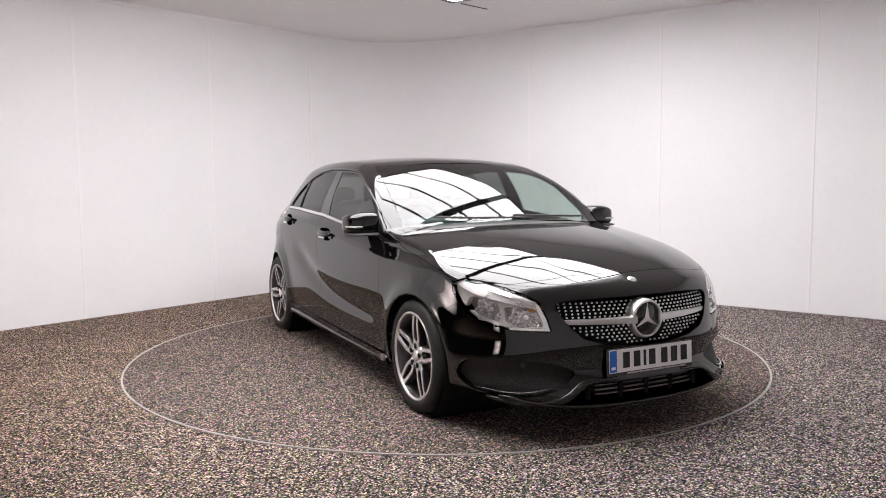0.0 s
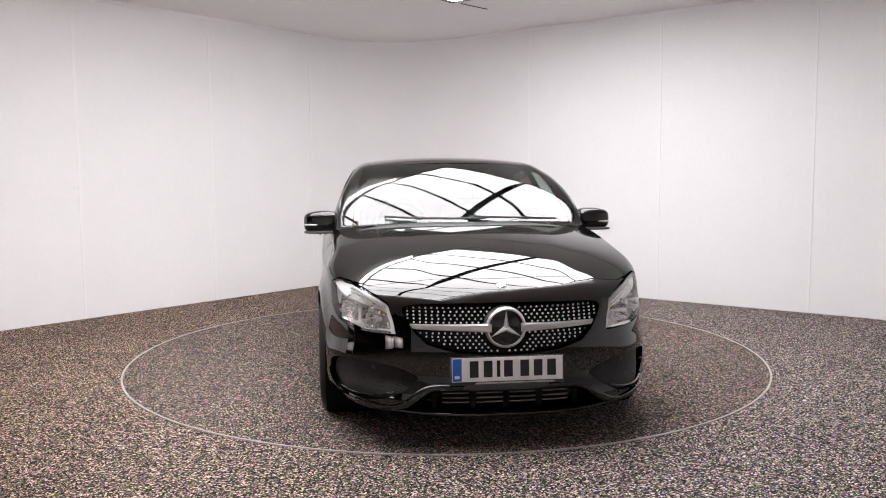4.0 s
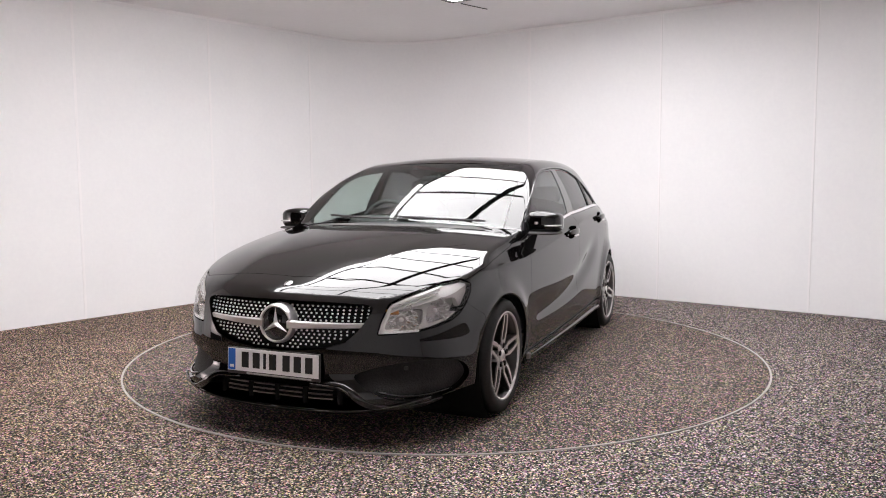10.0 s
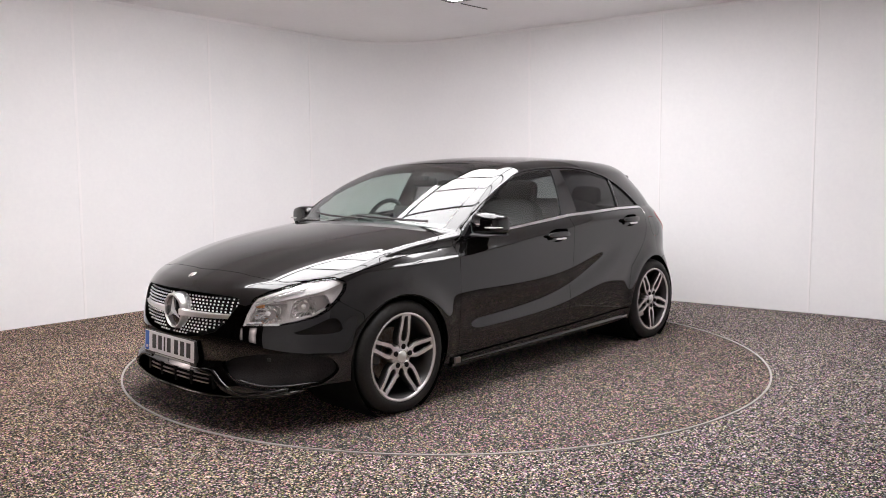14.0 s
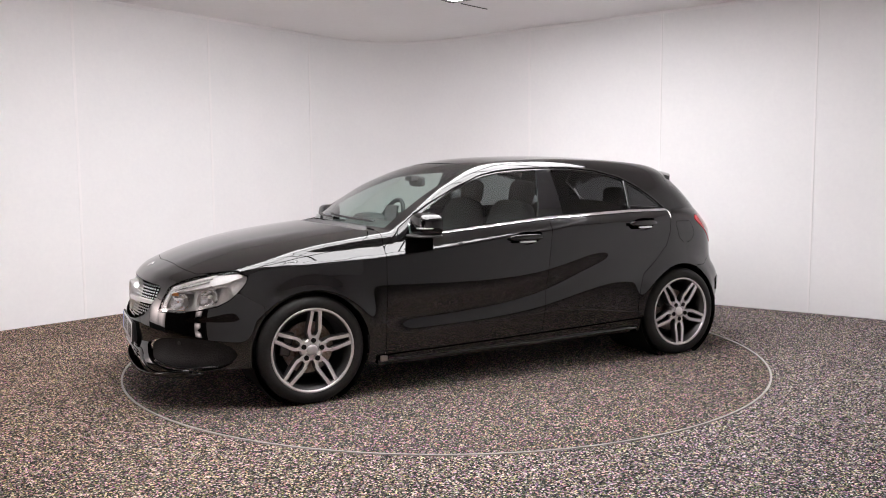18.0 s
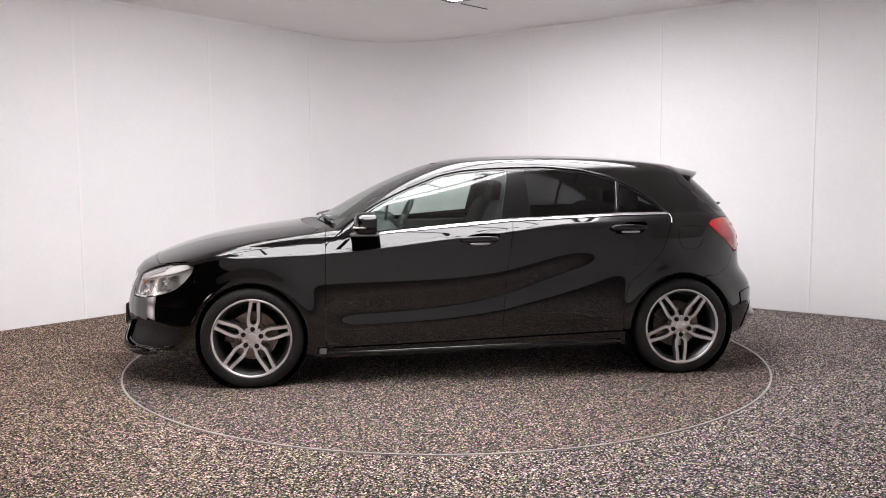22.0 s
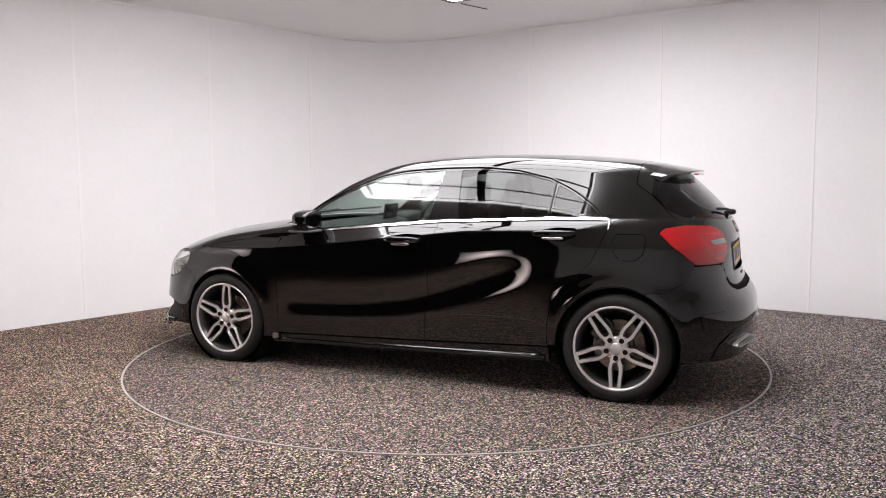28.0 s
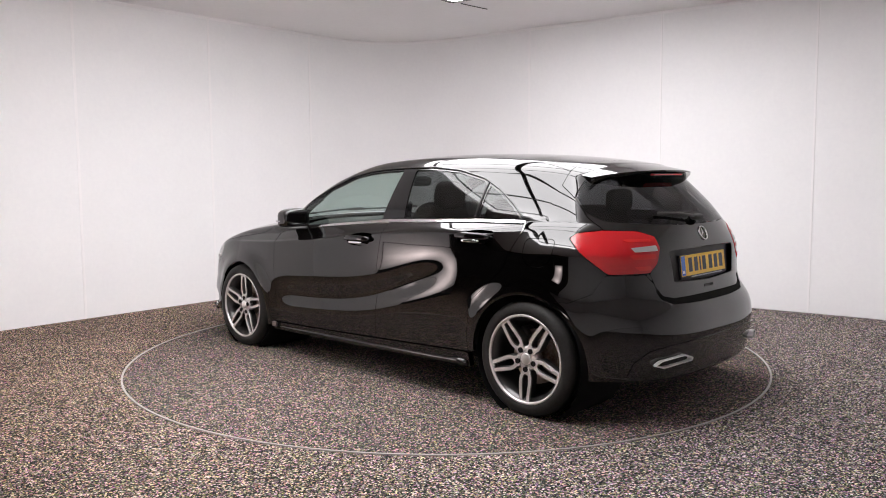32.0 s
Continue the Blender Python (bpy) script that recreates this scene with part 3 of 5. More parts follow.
def on_nose(points, sign=1):
    """Points (y, z) laid on the nose or the tail of the form."""
    return around_of([(*skin(sign * 9, abs(y), z)[0].xy, z) if y >= 0 else (skin(sign * 9, 0.0, z)[0].x, y, z) for y, z in points], 1.25 if sign > 0 else -1.2)


def ramp_of(points, sign=1):
    """sign * (z - line(x)), straight between points given by rising x."""
    xs, zs = zip(*points)
    return lambda x, y, z: sign * (z - np.interp(x, xs, zs))
# ---- turntable ----
turntable = tagged(empty("turntable"), "round carpeted turntable with a pale metal edge ring", "turntable")
bm = bmesh.new()
bmesh.ops.create_circle(bm, cap_ends=True, segments=160, radius=2.2, matrix=Matrix.Translation((0, 0, 0.003)))
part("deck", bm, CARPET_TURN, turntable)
part("edge_ring", lathe_bm([(2.204, 0.0), (2.204, 0.005), (2.216, 0.005), (2.216, 0.0)], 160, m=pose(0, 0, 0, 90)), RING, turntable)

# ---- car ----
car = tagged(empty("hatchback_car"), "glossy black five-door hatchback car standing on the turntable", "car")
GAP = 0.0028
rim_sill = ramp_of([(-0.97, 0.292), (0.955, 0.232)])
hood_seam = ramp_of([(0.9, 0.975), (0.98, 0.93), (1.04, 0.893), (1.1, 0.872), (1.2, 0.853), (1.4, 0.826), (1.6, 0.79), (1.72, 0.757), (2.4, 0.6)])
low = lambda x, y, z: z - np.where(x > 1.5, 0.15 + 0.085 * np.clip(np.abs(y) / 0.8, 0, 1) ** 3, np.where(x < -1.5, 0.228, 0.18))
arch = lambda x, y, z: np.where(y > 0.45, np.minimum(np.hypot(x - HUB_X, z - HUB_Z) - ARCH_F, np.hypot(x + HUB_X, z - HUB_Z) - ARCH_B), 1.0)
headlight = around_of([(2.146, 0.519, 0.533), (2.11, 0.524, 0.6), (2.057, 0.535, 0.672), (2.0, 0.58, 0.705), (1.92, 0.634, 0.733), (1.8, 0.7, 0.758), (1.714, 0.738, 0.766), (1.672, 0.785, 0.742), (1.69, 0.8, 0.7), (1.745, 0.813, 0.65), (1.80, 0.81, 0.607), (1.86, 0.79, 0.578), (1.95, 0.74, 0.556), (2.044, 0.671, 0.54)])
GRILLE = [(2.16, 0.0, 0.684), (2.149, 0.279, 0.681), (2.11, 0.44, 0.673), (2.1, 0.474, 0.662), (2.116, 0.48, 0.64), (2.176, 0.43, 0.55), (2.2, 0.375, 0.5), (2.224, 0.255, 0.468), (2.235, 0.094, 0.452), (2.235, -0.02, 0.45), (2.16, -0.02, 0.684)]
grille = around_of(GRILLE)
intake = on_nose(rounded([(0.396, 0.343), (0.489, 0.379), (0.598, 0.4), (0.742, 0.406), (0.812, 0.375), (0.832, 0.3), (0.8, 0.242), (0.72, 0.222), (0.63, 0.226), (0.545, 0.25), (0.463, 0.293)], 0.03, 3))
low_grille = on_nose([(-0.02, 0.287), (0.33, 0.287), (0.365, 0.278), (0.42, 0.243), (0.485, 0.203), (0.46, 0.188), (0.3, 0.181), (-0.02, 0.178)])
hood_front = plan_of([(2.035, -1), (2.035, 0), (2.018, 0.18), (1.993, 0.41), (1.962, 0.53), (1.925, 0.624), (1.83, 0.705), (1.735, 0.775), (1.69, 0.85), (1.69, 1.5), (0, 1.5), (0, -1)])
cowl_rear = lambda x, y, z: x - (1.09 - 0.3 * y * y)
bump_seam = lambda x, y, z: x - np.interp(z, [0.574, 0.644, 0.7], [1.612, 1.73, 1.76])

hood = both(hood_front, hood_seam, cowl_rear)
panel("bonnet", grow(both(hood, grow(no(headlight), -0.002)), -GAP / 2), car, "glossy black bonnet with a thin shut line", **{"both": True})
bumper_zone = both(low, arch, bump_seam, no(both(hood_front, hood_seam)), no(headlight), lambda x, y, z: x - 1.45)
front_bumper = panel("front_bumper", grow(both(bumper_zone, no(grille), no(intake), no(low_grille)), -GAP / 2), car, **{"both": True, "depth": 0.02})
FSIDE = ((1, "left"), (-1, "right"))

# side regions
FRONT_CUT = [(0.905, 0.2), (0.903, 0.631), (0.9, 0.849), (0.886, 0.872), (0.785, 0.975)]
B_CUT = [(-0.275, 1.09), (-0.258, 0.996), (-0.211, 0.69), (-0.195, 0.476), (-0.176, 0.281), (-0.17, 0.2)]
R_CUT = [(-1.3, 1.045), (-1.295, 1.0), (-1.28, 0.95), (-1.206, 0.784), (-1.1, 0.681), (-0.994, 0.595), (-0.97, 0.5), (-0.955, 0.4), (-0.96, 0.2)]
TOPLINE = [(0.79, 0.965), (0.687, 1.045), (0.581, 1.112), (0.401, 1.198), (0.185, 1.281), (0.04, 1.308), (-0.12, 1.32), (-0.288, 1.326), (-0.507, 1.327), (-0.723, 1.307), (-0.928, 1.259), (-1.071, 1.19), (-1.18, 1.115), (-1.262, 1.045), (-1.285, 1.024)]
DLO = TOPLINE + [(-0.93, 1.022), (-0.26, 0.998), (0.2, 0.96), (0.55, 0.93), (0.7, 0.916), (0.81, 0.9)]
flank = lambda x, y, z: y - 0.3
dlo = both(side_of(DLO), flank)
sill_up = grow(rim_sill, 0.0)
HANDLES = ((-0.038, 0.884), (-0.99, 0.94))
cups = [both(side_of(rounded([(hx - 0.09, hz - 0.03), (hx - 0.02, hz - 0.046), (hx + 0.08, hz - 0.042), (hx + 0.122, hz - 0.02), (hx + 0.08, hz + 0.02), (hx - 0.01, hz + 0.038), (hx - 0.125, hz + 0.034), (hx - 0.125, hz + 0.005)], 0.035)), flank) for hx, hz in HANDLES]
front_door = both(side_of(FRONT_CUT[:-1] + [(0.8, 0.94)] + [(-0.25, 1.09)] + B_CUT[1:]), sill_up, no(dlo), flank)
rear_door = both(side_of(B_CUT[::-1] + R_CUT), sill_up, arch, no(dlo), flank, lambda x, y, z: 1.06 - z)
fuel = both(side_of(rounded([(-1.325, 0.945), (-1.325, 0.845), (-1.365, 0.8), (-1.45, 0.8), (-1.495, 0.845), (-1.495, 0.945)], 0.03)), flank)
tail_lamp = around_of([(-1.557, 0.765, 0.952), (-1.589, 0.738, 0.98), (-1.693, 0.668, 0.993), (-1.815, 0.533, 0.987), (-1.868, 0.443, 0.957), (-1.883, 0.428, 0.9), (-1.884, 0.46, 0.82), (-1.872, 0.51, 0.772), (-1.744, 0.697, 0.772), (-1.699, 0.726, 0.812), (-1.62, 0.76, 0.88)], -1.2)
HATCH = [(-0.1, 0.633), (0.38, 0.633), (0.445, 0.648), (0.485, 0.7), (0.515, 0.77), (0.56, 0.86), (0.655, 0.99), (0.662, 1.06), (0.622, 1.22), (0.59, 1.3), (0.53, 1.5), (-0.1, 1.5)]
hatch = both(front_of(HATCH), lambda x, y, z: -1.41 - x)
REAR_WIN = rounded([(-0.3, 1.285), (0.3, 1.283), (0.575, 1.262), (0.628, 1.17), (0.655, 1.075), (0.62, 1.035), (0.44, 1.018), (0.25, 1.008), (-0.3, 1.005)], 0.02)
rear_win = both(front_of(REAR_WIN), lambda x, y, z: -1.5 - x)
RECESS = rounded([(-0.1, 0.885), (0.375, 0.878), (0.36, 0.8), (0.345, 0.715), (-0.1, 0.7)], 0.012)
recess = both(front_of(RECESS), lambda x, y, z: -1.7 - x)
rb_seam = lambda x, y, z: np.where(x < -1.5, np.interp(x, [-2.2, -1.93, -1.87, -1.745, -1.7, -1.6], [0.633, 0.633, 0.768, 0.768, 0.675, 0.628]) - z, -1.0)
screen_edge = plan_of([(0.985, -0.5), (0.985, 0), (0.965, 0.25), (0.91, 0.5), (0.84, 0.69), (0.45, 0.645), (0.14, 0.59), (0.185, 0.3), (0.195, 0), (0.195, -0.5)])
screen = both(screen_edge, lambda x, y, z: z - 0.9)
roof_zone = both(plan_of([(0.18, -1), (0.18, 0), (0.17, 0.3), (0.12, 0.56), (-0.4, 0.56), (-1.41, 0.545), (-1.41, -1)]), lambda x, y, z: z - 1.1)
side_zone = both(no(roof_zone), no(screen), no(hatch), no(dlo), no(hood), flank,
                 either(both(lambda x, y, z: 0.9 - x, ramp_of([(-1.3, 1.02), (-0.26, 0.99), (0.5, 0.93), (0.78, 0.965), (0.886, 0.872), (0.9, 0.86)])), no(side_of(R_CUT[::-1] + [(-1.3, 1.6), (3, 1.6), (3, 0.0)]))),
                 no(both(grow(front_door, 0.0))), no(rear_door), arch)
quarter = both(side_zone, no(tail_lamp), no(rb_seam), no(fuel), lambda x, y, z: z - 0.3)
fender = both(lambda x, y, z: x - 0.9, no(bump_seam), no(hood_seam), no(headlight), arch, no(front_door), lambda x, y, z: z - 0.2, flank)
fender = either(fender, both(lambda x, y, z: x - 0.9, no(hood), no(bump_seam), no(headlight), lambda x, y, z: z - 0.8, lambda x, y, z: y - 0.655, lambda x, y, z: 1.02 - x))
rear_bumper = panel("rear_bumper", grow(both(low, arch, rb_seam, no(tail_lamp), no(hatch), lambda x, y, z: -1.5 - x), -GAP / 2), car, **{"both": True, "depth": 0.02})
panel("roof", grow(roof_zone, -GAP / 2), car, "glossy black roof", **{"both": True})
panel("windscreen", screen, car, "clear windscreen mirroring the ceiling light", **{"both": True, "depth": 0.0, "material": SCREEN})
panel("cowl", grow(both(no(hood), no(screen), lambda x, y, z: x - 0.6, lambda x, y, z: 1.15 - x, lambda x, y, z: 0.68 - np.abs(y), lambda x, y, z: z - 0.85), -0.002), car, "black plastic cowl", **{"both": True, "material": PLASTIC, "lift": -0.006})
tailgate = panel("tailgate", grow(both(hatch, no(rear_win), no(recess), no(tail_lamp)), -GAP / 2), car, "black tailgate with a recessed plate", **{"both": True})
panel("rear_window", grow(rear_win, -0.001), tailgate, "dark tinted rear window", **{"both": True, "depth": 0.0, "material": PRIVACY})

# glazing along the flanks
PILLAR_B = [(-0.181, 0.9), (-0.181, 0.996), (-0.262, 1.4), (-0.352, 1.4), (-0.378, 1.005), (-0.378, 0.9)]
g_front = both(grow(dlo, -0.016), side_of([(0.72, 0.8), (-0.175, 0.8), (-0.181, 0.996), (-0.268, 1.4), (0.75, 1.4)]))
g_rear = both(grow(dlo, -0.016), side_of([(-0.378, 0.8), (-0.378, 1.005), (-0.35, 1.4), (-0.975, 1.4), (-0.922, 1.02), (-0.922, 0.8)]))
g_quarter = both(grow(dlo, -0.016), side_of([(-0.952, 0.8), (-0.952, 1.02), (-1.0, 1.4), (-1.5, 1.4), (-1.5, 0.8)]))
g_sail = both(grow(dlo, -0.012), side_of([(0.735, 0.8), (0.735, 1.4), (1, 1.4), (1, 0.8)]))
frame_zone = both(dlo, no(g_front), no(g_rear), no(g_quarter))
belt_strip = both(flank, ramp_of([(-1.285, 1.017), (-0.93, 1.015), (-0.26, 0.991), (0.2, 0.953), (0.57, 0.922)]), no(ramp_of([(-1.285, 1.033), (-0.93, 1.033), (-0.26, 1.009), (0.2, 0.969), (0.57, 0.937)])), lambda x, y, z: x + 1.285, lambda x, y, z: 0.575 - x)
divider = both(dlo, side_of([(-0.926, 1.02), (-0.938, 1.02), (-0.975, 1.4), (-0.963, 1.4)]))
for s, _ in FSIDE:
    panel("wing", grow(fender, -GAP / 2), car, side=s)
    panel("side_frame", grow(quarter, -GAP / 2), car, side=s)
    fd = panel("front_door", grow(both(front_door, no(cups[0])), -GAP / 2), car, side=s)
    rd = panel("rear_door", grow(both(rear_door, no(cups[1])), -GAP / 2), car, side=s)
    panel("fuel_flap" if s > 0 else "quarter_cap", grow(fuel, -0.0015), car, side=s)
    panel("window_frame", grow(frame_zone, -0.001), car, "gloss black window surround", side=s, material=GLOSS, lift=-0.003)
    panel("front_window", g_front, fd, "clear side glass", side=s, depth=0.0, material=GLASS, lift=-0.006)
    panel("rear_window_glass", g_rear, rd, "dark privacy glass", side=s, depth=0.0, material=PRIVACY, lift=-0.006)
    panel("quarter_window", g_quarter, rd, "dark privacy glass", side=s, depth=0.0, material=PRIVACY, lift=-0.006)
    panel("belt_strip", belt_strip, car, "bright chrome belt strip", side=s, material=CHROME, lift=0.006, depth=0.01)
    panel("side_skirt", both(flank, arch, no(grow(rim_sill, 0.003)), ramp_of([(-0.97, 0.208), (0.955, 0.176)]), lambda x, y, z: x + 0.972, lambda x, y, z: 0.96 - x), car, "black side skirt", side=s, lift=0.012, depth=0.03)
    panel("headlight_lens", grow(headlight, -0.003), car, "clear headlight lens", side=s, depth=0.0, material=LENS).visible_shadow = False
    panel("tail_lamp", grow(tail_lamp, -0.003), car, "red tail lamp", side=s, depth=0.02, material=RED_LENS, lift=0.003)


RIM = 1.045


def rim_scaled(profile):
    return [(a * RIM, b) for a, b in profile]


def wheel_parts(angle):
    """An alloy wheel with five twin spokes, axle along y, its face towards +y."""
    w = empty("wheel")
    w.parent = car
    part("tyre", lathe_bm([(0.236, 0.098), (0.245, 0.108), (0.266, 0.111), (0.287, 0.106), (0.303, 0.092), (0.309, 0.074), (0.31, 0.045), (0.302, 0.044), (0.302, 0.036), (0.31, 0.035), (0.31, 0.0), (0.302, -0.001), (0.302, -0.009), (0.31, -0.01), (0.309, -0.07), (0.3, -0.092), (0.266, -0.111), (0.236, -0.1)], 72), RUBBER, w, "black rubber tyre", True)
    rim = part("rim", lathe_bm(rim_scaled([(0.228, 0.094), (0.232, 0.104), (0.229, 0.108), (0.2205, 0.107), (0.217, 0.1), (0.215, 0.085), (0.208, 0.03), (0.2, -0.06), (0.204, -0.1), (0.225, -0.1)]), 72), ALLOY, w, "machined alloy rim", True)
    part("barrel", lathe_bm([(0.226, 0.098), (0.2205, 0.088), (0.211, 0.08), (0.203, 0.03), (0.194, -0.06), (0.19, -0.1), (0.06, -0.1)], 48), ALLOY_GREY, w, "dark wheel barrel", True)
    part("brake_disc", lathe_bm([(0.05, 0.012), (0.085, 0.012), (0.09, 0.0), (0.148, 0.0), (0.148, -0.022), (0.05, -0.022)], 48), DISC, w, "rusty steel brake disc")
    part("caliper", box_bm(-0.07, 0.07, -0.05, 0.03, 0.1, 0.165, 0.012), ALLOY_GREY, w, m=pose(0, 0, 0, 0, -75 if angle > 40 else 75))
    for k in range(5):
        bm = bmesh.new()
        for sgn in (-1, 1):
            rows = []
            for i in range(13):
                u = i / 12
                r = 0.05 + (0.2275 - 0.05) * u
                c = sgn * (0.009 + 0.0215 * step(u, 0.0, 0.32) - 0.0085 * step(u, 0.32, 1.0))
                wd = 0.0092 + 0.004 * (1 - step(u, 0.0, 0.35)) + 0.002 * step(u, 0.85, 1.0)
                yf = 0.082 + 0.014 * math.sin(u * 1.9) + 0.004 * u
                rows.append([bm.verts.new(q) for q in ((c - wd, yf, r), (c + wd, yf, r), (c + wd + 0.004, yf - 0.006, r), (c + wd + 0.004, yf - 0.045, r), (c - wd - 0.004, yf - 0.045, r), (c - wd - 0.004, yf - 0.006, r))])
            for a, b in zip(rows, rows[1:]):
                for j in range(6):
                    f = bm.faces.new((a[j], a[(j + 1) % 6], b[(j + 1) % 6], b[j]))
                    f.material_index = 0 if j == 0 else 1
            for e in (rows[0], rows[-1]):
                f = bm.faces.new(e)
                f.material_index = 1
        cross = box_bm(-0.026, 0.026, 0.088, 0.1, 0.219, 0.229, 0.002)
        tmp0 = bpy.data.meshes.new("cross")
        cross.to_mesh(tmp0)
        cross.free()
        bm.from_mesh(tmp0)
        web = prism_bm([(-0.024, 0.045), (0.024, 0.045), (0.034, 0.092), (0.018, 0.088), (0.0, 0.08), (-0.018, 0.088), (-0.034, 0.092)], 0.03)
        web.transform(Matrix.Translation((0, 0.06, 0)))
        tmp = bpy.data.meshes.new("web")
        web.to_mesh(tmp)
        web.free()
        bm.from_mesh(tmp)
        bmesh.ops.recalc_face_normals(bm, faces=bm.faces)
        sp = part("spoke", bm, ALLOY, w, "twin alloy spoke with a machined face", m=pose(0, 0, 0, 0, 72 * k + angle))
        sp.data.materials.append(ALLOY_GREY)
    part("hub", lathe_bm([(0.0, 0.086), (0.06, 0.084), (0.067, 0.078), (0.07, 0.03), (0.0, 0.03)], 40), ALLOY, w, "alloy wheel hub", True)
    part("centre_cap", lathe_bm([(0.0, 0.093), (0.026, 0.092), (0.031, 0.088), (0.033, 0.08)], 32), SATIN, w, "silver centre cap", True)
    for k in range(5):
        a = math.radians(72 * k + angle)
        part("bolt_well", lathe_bm([(0.0, 0.0945), (0.0125, 0.0952), (0.0145, 0.0945), (0.0145, 0.07)], 16, m=Matrix.Translation((0.0555 * math.sin(a), 0.0, 0.0555 * math.cos(a)))), DARK, w, "dark wheel bolt hole")
    return w


wf = wheel_parts(-6)
wf.matrix_basis = pose(HUB_X, 0.772, HUB_Z)
wr = copy_thing(wf, pose(-HUB_X, 0.768, HUB_Z, 0, -30, 0))
copy_thing(wf, pose(HUB_X, -0.772, HUB_Z, 0, 0, 180))
copy_thing(wf, pose(-HUB_X, -0.768, HUB_Z, 0, 30, 180))

# wheel housings and floor pan
for sx in (1, -1):
    for sy in (1, -1):
        part("wheel_liner", lathe_bm([(0.338 if sx > 0 else 0.348, 0.05), (0.35, 0.0), (0.35, -0.4), (0.0, -0.4)], 40, m=pose(sx * HUB_X, sy * 0.80, HUB_Z, 0 if sy > 0 else 180)), DARK, car, "dark wheel arch liner", True)
part("floor_pan", box_bm(-1.7, 1.9, -0.6, 0.6, 0.19, 0.22), DARK, car, "dark underbody")
# ---- fittings on the car ----
def upright(p, n):
    """A pose at p whose x axis points along n and whose z axis points up."""
    side_ = Vector((0, 0, 1)).cross(n).normalized()
    up = n.cross(side_)
    return Matrix.Translation(p) @ Matrix((n, side_, up)).transposed().to_4x4()


def blob_bm(rx, ry, rz, e1=0.6, e2=0.6, nu=28, nv=18):
    """A rounded box: a superellipsoid."""
    bm = bmesh.new()
    pw = lambda v, e: math.copysign(abs(v) ** e, v)
    rows = []
    for i in range(1, nv):
        a = math.pi * i / nv - math.pi / 2
        rows.append([bm.verts.new((rx * pw(math.cos(a), e1) * pw(math.cos(b), e2), ry * pw(math.cos(a), e1) * pw(math.sin(b), e2), rz * pw(math.sin(a), e1))) for b in [2 * math.pi * k / nu for k in range(nu)]])
    for p, q in zip(rows, rows[1:]):
        for k in range(nu):
            bm.faces.new((p[k], p[(k + 1) % nu], q[(k + 1) % nu], q[k]))
    for row, z, back in ((rows[0], -rz, True), (rows[-1], rz, False)):
        c = bm.verts.new((0, 0, z))
        for k in range(nu):
            t = (row[k], row[(k + 1) % nu], c)
            bm.faces.new(t[::-1] if back else t)
    return bm


def strip_bm(points, halfs, normals, thick=0.006):
    """A flat bar with given half widths along points, proud of its ground by thick."""
    bm = bmesh.new()
    rows = []
    for i, (p, h, n) in enumerate(zip(points, halfs, normals)):
        d = (points[min(i + 1, len(points) - 1)] - points[max(i - 1, 0)]).normalized()
        w = n.cross(d).normalized() * h
        rows.append([bm.verts.new(q) for q in (p - w, p - w * 0.7 + n * thick, p + w * 0.7 + n * thick, p + w)])
    for a, b in zip(rows, rows[1:]):
        for k in range(3):
            bm.faces.new((a[k], a[k + 1], b[k + 1], b[k]))
    bm.faces.new(rows[0][::-1]), bm.faces.new(rows[-1])
    bmesh.ops.recalc_face_normals(bm, faces=bm.faces)
    return bm


def bead_bm(points, halfs, normals, thick):
    """A rounded bead along points, proud of its ground by thick at its widest."""
    bm = bmesh.new()
    rows = []
    top = max(halfs)
    for i, (p, h, n) in enumerate(zip(points, halfs, normals)):
        d = (points[min(i + 1, len(points) - 1)] - points[max(i - 1, 0)]).normalized()
        w = n.cross(d).normalized() * h
        rows.append([bm.verts.new(p + w * -math.cos(a) + n * (thick * h / top * math.sin(a) ** 0.7)) for a in [math.pi * k / 8 for k in range(9)]])
    for a, b in zip(rows, rows[1:]):
        for k in range(8):
            bm.faces.new((a[k], a[k + 1], b[k + 1], b[k]))
    bm.faces.new(rows[0][::-1]), bm.faces.new(rows[-1])
    bmesh.ops.recalc_face_normals(bm, faces=bm.faces)
    return bm


def star_bm(radius, depth):
    """A three-pointed raised star in the y-z plane, its face towards +x."""
    bm = bmesh.new()
    top = bm.verts.new((depth, 0, 0))
    ring = []
    for k in range(6):
        a = math.pi * k / 3 + math.pi / 2
        r = radius if k % 2 == 0 else radius * 0.18
        ring.append(bm.verts.new((0, r * math.cos(a), r * math.sin(a))))
    for k in range(6):
        bm.faces.new((top, ring[k], ring[(k + 1) % 6]))
    bm.faces.new(ring[::-1])
    return bm


